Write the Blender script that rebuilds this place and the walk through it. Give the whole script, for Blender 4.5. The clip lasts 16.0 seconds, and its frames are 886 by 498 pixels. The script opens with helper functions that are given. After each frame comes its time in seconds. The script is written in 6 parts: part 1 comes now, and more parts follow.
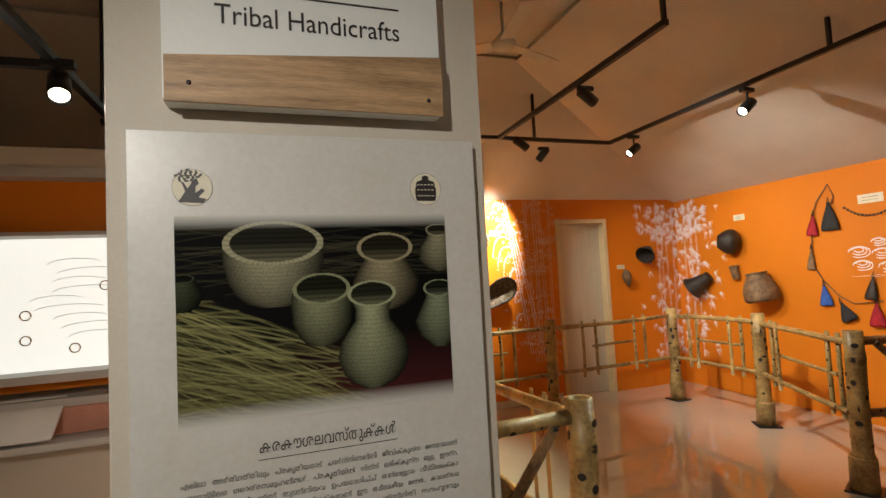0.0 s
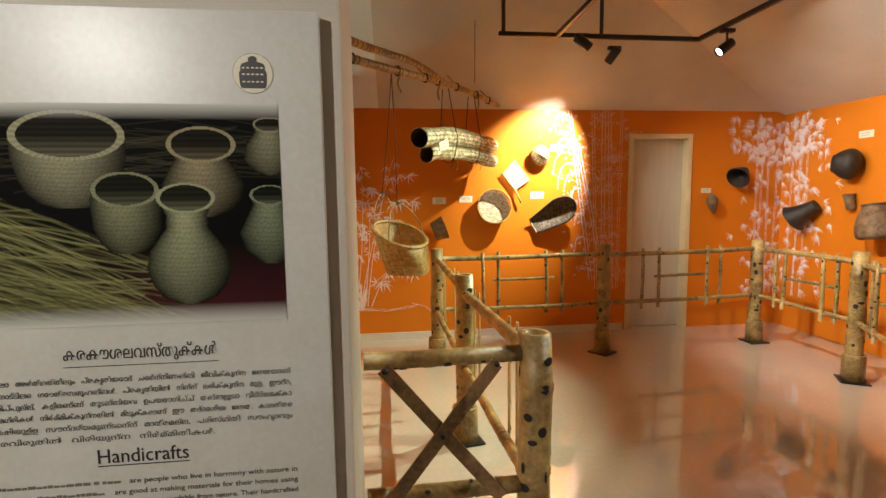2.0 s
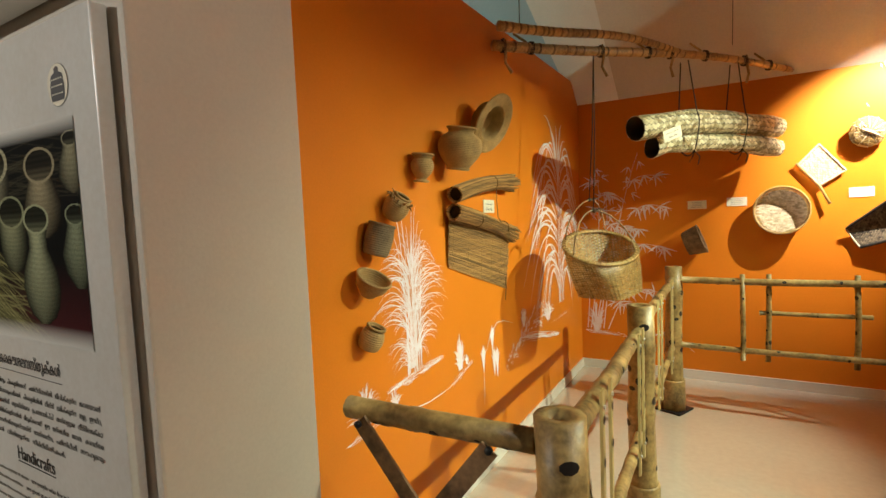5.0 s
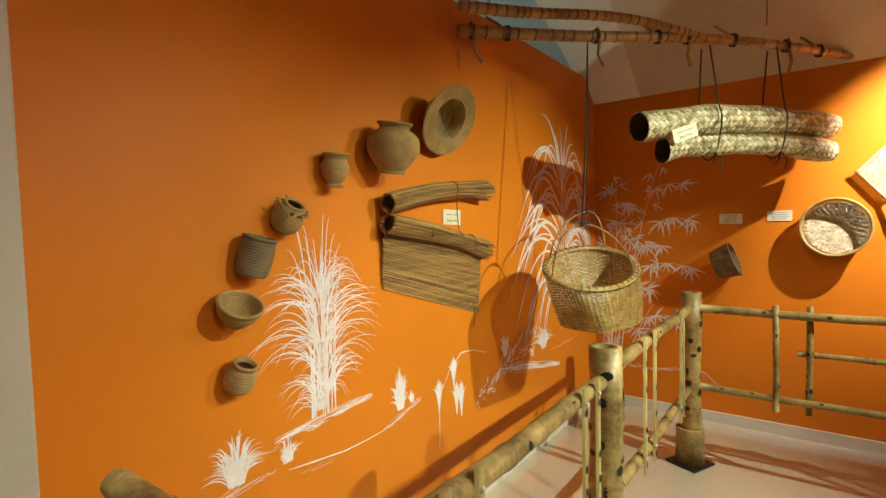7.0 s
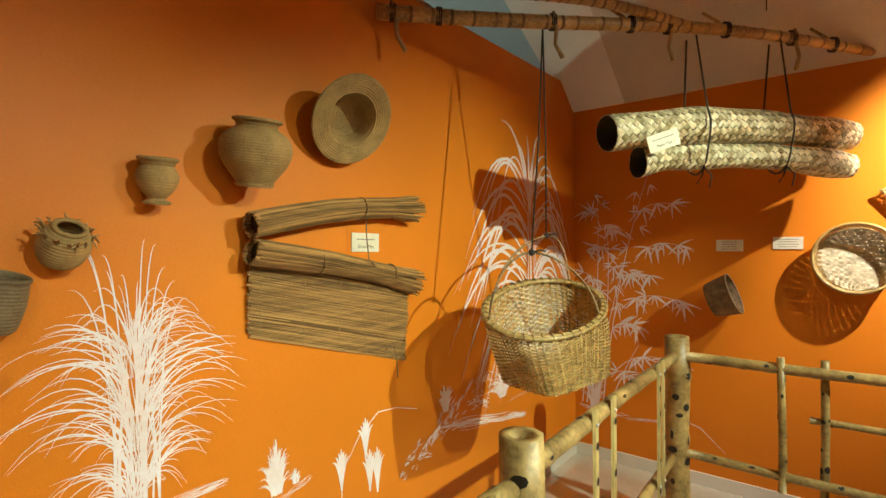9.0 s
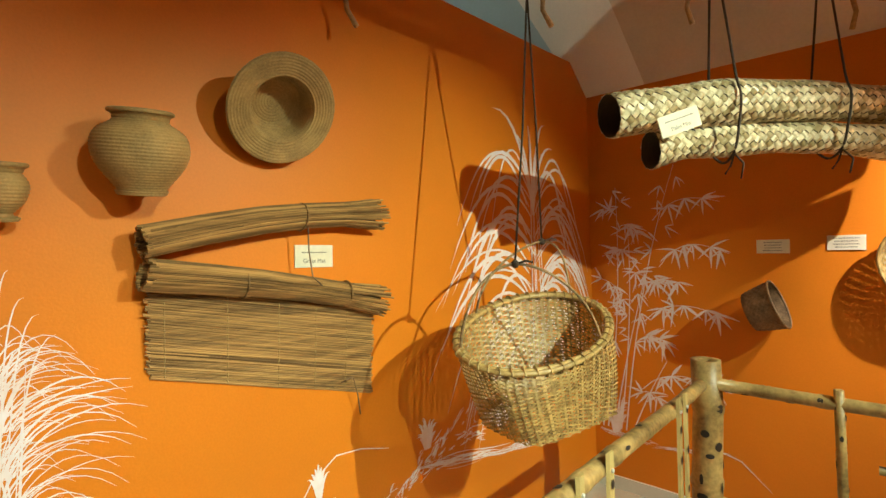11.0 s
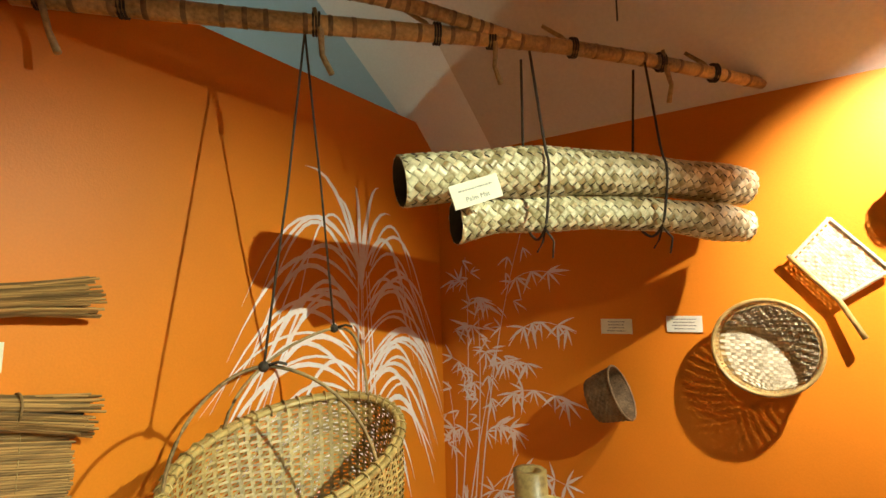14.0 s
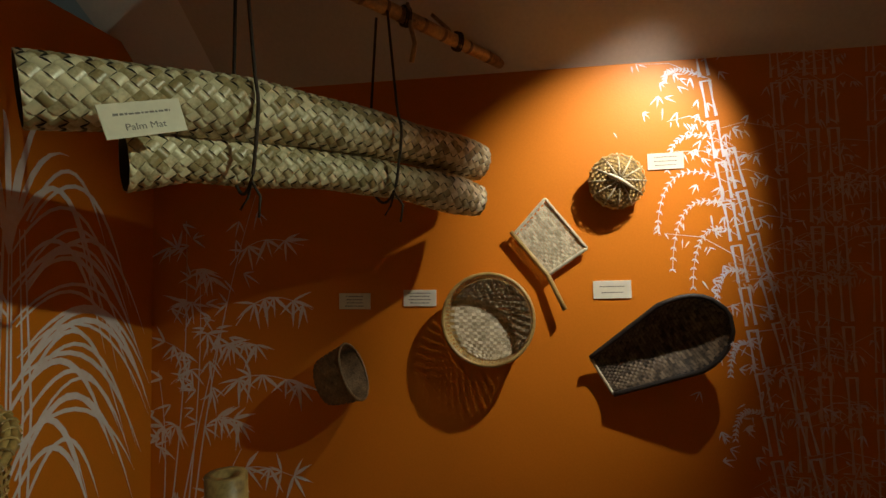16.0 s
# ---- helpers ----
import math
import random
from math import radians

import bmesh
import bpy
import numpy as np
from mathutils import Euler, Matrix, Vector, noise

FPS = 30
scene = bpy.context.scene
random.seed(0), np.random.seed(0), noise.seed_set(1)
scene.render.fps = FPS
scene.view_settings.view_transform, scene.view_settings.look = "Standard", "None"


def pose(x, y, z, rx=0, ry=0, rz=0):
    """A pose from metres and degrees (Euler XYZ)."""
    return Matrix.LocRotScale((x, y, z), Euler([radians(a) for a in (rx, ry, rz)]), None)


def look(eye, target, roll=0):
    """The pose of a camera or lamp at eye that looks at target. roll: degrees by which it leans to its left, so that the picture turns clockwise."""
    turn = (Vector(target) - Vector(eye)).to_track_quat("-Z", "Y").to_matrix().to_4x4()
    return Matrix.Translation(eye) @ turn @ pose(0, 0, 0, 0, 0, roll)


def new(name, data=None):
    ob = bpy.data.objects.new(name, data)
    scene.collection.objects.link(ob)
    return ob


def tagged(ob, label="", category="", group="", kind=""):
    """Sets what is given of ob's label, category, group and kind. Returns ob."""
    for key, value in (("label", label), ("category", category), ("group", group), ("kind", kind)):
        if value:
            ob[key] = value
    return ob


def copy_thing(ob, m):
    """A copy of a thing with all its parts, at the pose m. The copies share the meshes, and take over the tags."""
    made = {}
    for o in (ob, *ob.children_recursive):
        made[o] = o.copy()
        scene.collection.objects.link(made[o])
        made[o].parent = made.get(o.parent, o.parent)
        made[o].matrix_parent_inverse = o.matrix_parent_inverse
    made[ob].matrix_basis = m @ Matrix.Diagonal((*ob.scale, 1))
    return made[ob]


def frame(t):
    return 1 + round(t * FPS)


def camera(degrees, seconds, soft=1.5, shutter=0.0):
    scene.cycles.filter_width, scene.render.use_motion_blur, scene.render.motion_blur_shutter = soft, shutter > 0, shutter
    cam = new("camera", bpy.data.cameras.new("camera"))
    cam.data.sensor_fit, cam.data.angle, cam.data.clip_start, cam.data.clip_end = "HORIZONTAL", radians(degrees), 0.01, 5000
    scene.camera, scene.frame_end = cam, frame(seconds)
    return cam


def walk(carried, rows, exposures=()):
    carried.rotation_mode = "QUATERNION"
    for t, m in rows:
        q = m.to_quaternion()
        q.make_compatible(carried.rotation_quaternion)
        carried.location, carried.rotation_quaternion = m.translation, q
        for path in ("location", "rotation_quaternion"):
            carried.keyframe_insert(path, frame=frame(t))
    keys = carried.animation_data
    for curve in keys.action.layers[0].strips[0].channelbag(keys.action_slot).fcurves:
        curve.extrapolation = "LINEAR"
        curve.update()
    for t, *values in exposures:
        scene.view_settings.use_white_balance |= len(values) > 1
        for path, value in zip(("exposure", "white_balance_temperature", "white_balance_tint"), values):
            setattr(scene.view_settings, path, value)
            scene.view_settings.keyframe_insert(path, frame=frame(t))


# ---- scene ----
cam = camera(83.3, 16.0)
PATH = [
    (0, (2.161, 2.25, 1.492), (2.802, 4.141, 1.604), -3.0),
    (0.5, (2.253, 2.302, 1.465), (2.909, 4.191, 1.403), -2.2),
    (1, (2.399, 2.359, 1.469), (3.008, 4.259, 1.341), -0.9),
    (1.5, (2.572, 2.361, 1.463), (3.046, 4.298, 1.312), -0.9),
    (2, (2.745, 2.34, 1.459), (2.977, 4.316, 1.253), -0.7),
    (2.5, (2.873, 2.357, 1.461), (2.929, 4.342, 1.227), -1.3),
    (3, (3.014, 2.492, 1.441), (2.933, 4.474, 1.187), -0.8),
    (3.5, (3.14, 2.581, 1.449), (2.847, 4.546, 1.219), -1.0),
    (4, (3.331, 2.664, 1.472), (2.684, 4.546, 1.271), -0.5),
    (4.5, (3.446, 2.785, 1.449), (2.584, 4.582, 1.277), -1.6),
    (6.8, (3.785, 3.448, 1.436), (2.567, 5.032, 1.343), -1.7),
    (7, (3.773, 3.519, 1.441), (2.573, 5.116, 1.339), -1.4),
    (7.5, (3.756, 3.66, 1.434), (2.563, 5.259, 1.292), -1.6),
    (8, (3.8, 3.837, 1.443), (2.522, 5.368, 1.286), -1.6),
    (8.5, (3.829, 3.992, 1.451), (2.531, 5.509, 1.34), -1.2),
    (9, (3.791, 4.15, 1.474), (2.548, 5.717, 1.44), -0.7),
    (9.2, (3.776, 4.196, 1.478), (2.565, 5.788, 1.481), -0.6),
    (11.5, (3.767, 4.696, 1.525), (2.387, 6.143, 1.489), -2.1),
    (12, (3.754, 4.832, 1.543), (2.412, 6.314, 1.526), -1.5),
    (12.5, (3.745, 4.919, 1.536), (2.461, 6.452, 1.532), -1.7),
    (13, (3.798, 5.0, 1.556), (2.549, 6.562, 1.569), -1.6),
    (13.5, (3.865, 5.072, 1.574), (2.686, 6.684, 1.679), -1.3),
    (14, (3.912, 5.119, 1.588), (2.807, 6.777, 1.769), -1.6),
    (14.5, (3.941, 5.17, 1.568), (2.92, 6.882, 1.739), -2.3),
    (15, (3.96, 5.223, 1.575), (3.141, 7.045, 1.68), -2.1),
    (15.5, (3.975, 5.317, 1.559), (3.426, 7.239, 1.63), -1.3),
    (16, (3.995, 5.414, 1.558), (3.679, 7.388, 1.635), -0.6),
]
EXPOSURES = [(0.0, 0.15), (2.5, 0.4), (4.5, 0.25), (6.8, 0.0), (9.0, 0.0), (12.0, 0.12), (14.0, 0.05), (14.5, -0.22), (14.9, -1.0), (15.15, -1.9), (15.5, -2.15), (16.0, -2.2)]
walk(cam, [(t, look(eye, target, roll)) for t, eye, target, roll in PATH], EXPOSURES)

# ---- world and lamps ----
XW, YN, XE, ZT = 2.367, 7.402, 7.11, 2.43
world = bpy.data.worlds.new("world")
world.use_nodes = True
world.node_tree.nodes["Background"].inputs[0].default_value = (0.5, 0.30, 0.20, 1)
world.node_tree.nodes["Background"].inputs[1].default_value = 0.05
scene.world = world

# head position, aimed at, watts, cone degrees, blend
SPOTS = [
    ((5.38, 6.12, 2.56), (2.40, 6.00, 0.40), 370, 68, 0.8),
    ((5.38, 4.90, 2.56), (2.40, 4.75, 0.33), 220, 61, 0.9),
    ((4.74, 6.70, 2.62), (4.33, 7.40, 1.82), 470, 61, 0.85),
    ((4.32, 5.13, 2.64), (7.10, 5.50, 1.00), 230, 85, 0.8),
    ((4.44, 6.34, 2.64), (7.10, 6.55, 0.90), 120, 75, 0.8),
    # added fill lamp, out of view, to brighten the pillar's east face
    ((5.38, 3.20, 2.56), (2.75, 3.60, 1.10), 75, 62, 0.9),
    # added fill lamp behind the camera's start, lights the poster
    ((1.33, 1.50, 2.25), (2.35, 3.36, 0.95), 95, 82, 0.9),
    ((1.41, 4.45, 2.24), (1.90, 3.00, 0.60), 170, 95, 0.8),
    # added fill lamp hidden behind the niche, brightens the white and blue ceiling
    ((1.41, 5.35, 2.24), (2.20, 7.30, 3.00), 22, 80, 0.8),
]
WARM = (1.0, 0.95, 0.83)
YELLOW = (0.87, 1.0, 0.74)
COOL = (1.0, 0.97, 0.90)


def spot_lamp(at, to, watts, cone, blend, colour=WARM):
    data = bpy.data.lights.new("spot_beam", "SPOT")
    data.energy, data.spot_size, data.spot_blend, data.shadow_soft_size, data.color = watts, radians(cone), blend, 0.018, colour
    ob = new("spot_beam", data)
    ob.matrix_world = look(at, to)
    return ob


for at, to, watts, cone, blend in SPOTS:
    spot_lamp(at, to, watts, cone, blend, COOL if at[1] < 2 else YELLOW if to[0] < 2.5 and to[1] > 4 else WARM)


# ---- materials ----
def material(name, colour, rough=0.6, metal=0.0, vary=0.12, scale=9.0, bump=0.15, fine=90.0, stretch=(1, 1, 1), island=0.0, second=None, emit=0.0):
    m = bpy.data.materials.new(name)
    m.use_nodes = True
    nt = m.node_tree
    nd, lk = nt.nodes, nt.links
    bsdf = nd["Principled BSDF"]
    bsdf.inputs["Roughness"].default_value, bsdf.inputs["Metallic"].default_value = rough, metal
    tc, mp = nd.new("ShaderNodeTexCoord"), nd.new("ShaderNodeMapping")
    mp.inputs["Scale"].default_value = stretch
    lk.new(tc.outputs["Object"], mp.inputs["Vector"])
    n1, n2 = nd.new("ShaderNodeTexNoise"), nd.new("ShaderNodeTexNoise")
    for n, s, d in ((n1, scale, 4), (n2, fine, 3)):
        n.inputs["Scale"].default_value, n.inputs["Detail"].default_value = s, d
        lk.new(mp.outputs[0], n.inputs["Vector"])
    a = [max(0.0, c * (1 - vary * 2)) for c in (second and colour or colour)]
    b = [min(1.0, c * (1 + vary * 2)) for c in (second or colour)]
    ramp = nd.new("ShaderNodeValToRGB")
    ramp.color_ramp.elements[0].position, ramp.color_ramp.elements[1].position = 0.3, 0.7
    ramp.color_ramp.elements[0].color, ramp.color_ramp.elements[1].color = (*a, 1), (*b, 1)
    mixf = nd.new("ShaderNodeMath")
    mixf.operation = "MULTIPLY_ADD"
    mixf.inputs[1].default_value = 0.35
    lk.new(n2.outputs["Fac"], mixf.inputs[0])
    sc = nd.new("ShaderNodeMath")
    sc.operation = "MULTIPLY"
    sc.inputs[1].default_value = 0.65
    lk.new(n1.outputs["Fac"], sc.inputs[0])
    lk.new(sc.outputs[0], mixf.inputs[2])
    last = mixf.outputs[0]
    if island:
        geo, add = nd.new("ShaderNodeNewGeometry"), nd.new("ShaderNodeMath")
        add.operation = "MULTIPLY_ADD"
        add.inputs[1].default_value = island
        lk.new(geo.outputs["Random Per Island"], add.inputs[0])
        sub = nd.new("ShaderNodeMath")
        sub.operation = "SUBTRACT"
        sub.inputs[1].default_value = island / 2
        lk.new(last, sub.inputs[0])
        lk.new(sub.outputs[0], add.inputs[2])
        last = add.outputs[0]
    lk.new(last, ramp.inputs["Fac"])
    lk.new(ramp.outputs[0], bsdf.inputs["Base Color"])
    if bump:
        bp = nd.new("ShaderNodeBump")
        bp.inputs["Strength"].default_value, bp.inputs["Distance"].default_value = bump, 0.004
        lk.new(n2.outputs["Fac"], bp.inputs["Height"])
        lk.new(bp.outputs[0], bsdf.inputs["Normal"])
    if emit:
        bsdf.inputs["Emission Color"].default_value, bsdf.inputs["Emission Strength"].default_value = (*colour, 1), emit
    return m


ORANGE = material("orange_wall_paint", (0.68, 0.20, 0.012), 0.45, vary=0.04, scale=2.0, bump=0.12, fine=160)
ORANGE.node_tree.nodes["Principled BSDF"].inputs["Specular IOR Level"].default_value = 0.25
CREAM = material("cream_paint", (0.56, 0.50, 0.41), 0.6, vary=0.04, scale=2.0, bump=0.1, fine=140)
GREYP = material("grey_paint", (0.46, 0.45, 0.42), 0.6, vary=0.03, scale=2.0, bump=0.1, fine=140)
CEIL = material("ceiling_plaster", (0.62, 0.57, 0.50), 0.8, vary=0.06, scale=1.5, bump=0.15, fine=70)
# ceiling bands coloured as side-room light; the white also serves the rod roses
CEILW = material("white_rose_and_ceiling_light", (0.82, 0.82, 0.80), 0.8, vary=0.04, scale=2.0)
CEILB = material("blue_ceiling_light", (0.42, 0.58, 0.68), 0.8, vary=0.04, scale=2.0)
SKIRT = material("white_skirting", (0.70, 0.66, 0.58), 0.35, vary=0.03)
FLOOR = material("polished_floor", (0.58, 0.50, 0.41), 0.03, vary=0.05, scale=1.2, bump=0.01, fine=30)
FLOOR.node_tree.nodes["Principled BSDF"].inputs["IOR"].default_value = 1.7
FLOOR.node_tree.nodes["Principled BSDF"].inputs["Coat Weight"].default_value = 1.0
FLOOR.node_tree.nodes["Principled BSDF"].inputs["Coat Roughness"].default_value = 0.01
DOORM = material("door_laminate", (0.62, 0.57, 0.46), 0.45, vary=0.04, scale=3, stretch=(8, 8, 0.6))
FRAMEM = material("door_frame_paint", (0.72, 0.60, 0.36), 0.4, vary=0.04)
BAMBOO = material("bamboo_skin", (0.16, 0.09, 0.028), 0.42, vary=0.25, scale=9, bump=0.35, fine=60, second=(0.38, 0.255, 0.095))
BAMBOOD = material("dark_bamboo", (0.09, 0.045, 0.02), 0.5, vary=0.3, scale=6, bump=0.35, fine=60, second=(0.25, 0.14, 0.06))
# burnt marks; also paints the shade down in hollow culm ends
BURNT = material("burnt_spot_and_hollow_shade", (0.018, 0.012, 0.009), 0.6, vary=0.3)
LATH = material("bamboo_lath", (0.16, 0.09, 0.035), 0.5, vary=0.3, scale=6, bump=0.3, second=(0.36, 0.23, 0.10))
LATHL = material("pale_split_lath", (0.30, 0.20, 0.07), 0.5, vary=0.15, scale=8, bump=0.3, stretch=(1, 1, 0.2), second=(0.50, 0.38, 0.15))
POLE = material("cane_pole", (0.24, 0.12, 0.045), 0.38, vary=0.25, scale=7, bump=0.3, second=(0.50, 0.31, 0.12))
COIL = material("coiled_grass", (0.24, 0.15, 0.052), 0.75, vary=0.04, scale=14, bump=0.3, fine=170, second=(0.47, 0.295, 0.105))
COILD = material("dull_coiled_grass", (0.11, 0.075, 0.04), 0.75, vary=0.04, scale=14, bump=0.3, fine=170, second=(0.25, 0.18, 0.09))
STRAW = material("dry_grass_stalks", (0.17, 0.09, 0.028), 0.6, vary=0.1, scale=50, bump=0.3, fine=160, stretch=(1, 0.05, 1), island=0.5, second=(0.40, 0.225, 0.075))
PALM = material("woven_palm_leaf", (0.36, 0.28, 0.13), 0.34, vary=0.03, scale=20, bump=0.15, fine=160, island=0.6, second=(0.74, 0.65, 0.42))
WICKER = material("bamboo_strips", (0.24, 0.145, 0.045), 0.36, vary=0.05, scale=30, bump=0.2, fine=160, island=0.32, second=(0.53, 0.36, 0.13))
WICKERL = material("pale_bamboo_strips", (0.45, 0.37, 0.22), 0.5, vary=0.08, scale=50, bump=0.4, fine=160, island=0.3, second=(0.68, 0.60, 0.42))
WICKERD = material("dark_smoked_strips", (0.05, 0.036, 0.024), 0.38, vary=0.14, scale=50, bump=0.4, fine=160, island=0.35, second=(0.19, 0.14, 0.09))
# near-black colour that paints the shade inside rolled mats
SHADEIN = material("inside_shade", (0.03, 0.022, 0.014), 0.8, vary=0.3)
SMOKED = material("smoked_basketry", (0.025, 0.018, 0.014), 0.5, vary=0.3, scale=20, bump=0.8, fine=120)
BROWNB = material("brown_basketry", (0.13, 0.075, 0.035), 0.6, vary=0.3, scale=20, bump=0.9, fine=120, second=(0.2, 0.12, 0.06))
ROPE = material("dark_cord", (0.045, 0.03, 0.02), 0.8, vary=0.3, scale=60, bump=0.6, fine=300)
BLACK = material("black_metal", (0.012, 0.012, 0.013), 0.4, vary=0.1)
LENS = material("lamp_lens", (1.0, 0.86, 0.66), 0.3, vary=0.0, bump=0, emit=14.0)
PAPER = material("label_card", (0.74, 0.68, 0.52), 0.6, vary=0.04, scale=20, bump=0.05)
PANELM = material("printed_board", (0.57, 0.54, 0.47), 0.35, vary=0.03, scale=4, second=(0.61, 0.60, 0.56), bump=0.02)
INK = material("printed_ink", (0.025, 0.018, 0.016), 0.5, vary=0.05, bump=0)
INKS = material("faint_ink", (0.17, 0.15, 0.12), 0.5, vary=0.1, bump=0)
INKM = material("grey_print", (0.07, 0.06, 0.05), 0.5, vary=0.05, bump=0)
OAK = material("oak_veneer", (0.27, 0.15, 0.065), 0.45, vary=0.16, scale=4, bump=0.2, fine=40, stretch=(1.0, 1, 14), second=(0.46, 0.29, 0.15))
WHITEB = material("white_board", (0.78, 0.78, 0.74), 0.5, vary=0.02)
REDC = material("red_cloth", (0.35, 0.01, 0.02), 0.8, vary=0.2, scale=20, bump=0.5)
BLUEC = material("blue_cloth", (0.03, 0.10, 0.38), 0.8, vary=0.2, scale=20, bump=0.5)
BLACKC = material("black_cloth", (0.02, 0.02, 0.022), 0.8, vary=0.2, scale=20, bump=0.5)
FANM = material("fan_white_enamel", (0.6, 0.57, 0.52), 0.4, vary=0.03)
PINK = material("pink_board", (0.5, 0.24, 0.17), 0.6, vary=0.08)


MURAL = material("white_mural_paint", (0.80, 0.64, 0.60), 0.6, vary=0.02, scale=9, bump=0.08, fine=60, second=(0.86, 0.80, 0.86))
MURALF = material("thin_mural_paint", (0.75, 0.45, 0.30), 0.6, vary=0.02, scale=9, bump=0.08, fine=60, second=(0.78, 0.62, 0.50))


# ---- mesh helpers ----
def part(name, bm, mats, parent=None, label="", smooth=True):
    me = bpy.data.meshes.new(name)
    bm.to_mesh(me)
    bm.free()
    for m in mats if isinstance(mats, (list, tuple)) else [mats]:
        me.materials.append(m)
    if smooth:
        me.polygons.foreach_set("use_smooth", [True] * len(me.polygons))
    ob = new(name, me)
    if parent is not None:
        ob.parent = parent
    if label:
        tagged(ob, label)
    return ob


def thing(name, label, category, group="", kind="", at=None):
    ob = new(name)
    ob.empty_display_size = 0.05
    if at is not None:
        ob.matrix_world = at if isinstance(at, Matrix) else Matrix.Translation(at)
    return tagged(ob, label, category, group, kind)


def box(bm, lo, hi, bevel=0.0, m=None, mat=0):
    c = [(a + b) / 2 for a, b in zip(lo, hi)]
    s = [abs(b - a) for a, b in zip(lo, hi)]
    mt = Matrix.Translation(c) @ Matrix.Diagonal((*s, 1))
    if m is not None:
        mt = m @ mt
    r = bmesh.ops.create_cube(bm, size=1, matrix=mt)
    fs = {f for v in r["verts"] for f in v.link_faces}
    for f in fs:
        f.material_index = mat
    if bevel:
        es = {e for v in r["verts"] for e in v.link_edges}
        bmesh.ops.bevel(bm, geom=list(es), offset=bevel, segments=2, affect="EDGES", profile=0.6)


def rings_faces(bm, rings, closed=True, mat=0):
    n = len(rings[0])
    for a, b in zip(rings, rings[1:]):
        for k in range(n if closed else n - 1):
            f = bm.faces.new((a[k], a[(k + 1) % n], b[(k + 1) % n], b[k]))
            f.material_index = mat


def frame_of(d):
    d = d.normalized()
    u = d.cross(Vector((0, 0, 1)) if abs(d.z) < 0.9 else Vector((1, 0, 0))).normalized()
    return u, d.cross(u)


def tube(bm, pts, radii, seg=10, caps=True, mat=0, squash=1.0):
    pts = [Vector(p) for p in pts]
    if not isinstance(radii, (list, tuple)):
        radii = [radii] * len(pts)
    rings = []
    for i, p in enumerate(pts):
        d = pts[min(i + 1, len(pts) - 1)] - pts[max(i - 1, 0)]
        u, v = frame_of(d)
        rings.append([bm.verts.new(p + (u * math.cos(2 * math.pi * k / seg) + v * (squash * math.sin(2 * math.pi * k / seg))) * radii[i]) for k in range(seg)])
    rings_faces(bm, rings, mat=mat)
    if caps:
        for r in (rings[0][::-1], rings[-1]):
            bm.faces.new(r).material_index = mat
    return rings


def bezier(p0, p1, p2, p3, n):
    p0, p1, p2, p3 = (Vector(p) for p in (p0, p1, p2, p3))
    return [p0 * (1 - t) ** 3 + p1 * (3 * t * (1 - t) ** 2) + p2 * (3 * t * t * (1 - t)) + p3 * t ** 3 for t in [i / n for i in range(n + 1)]]


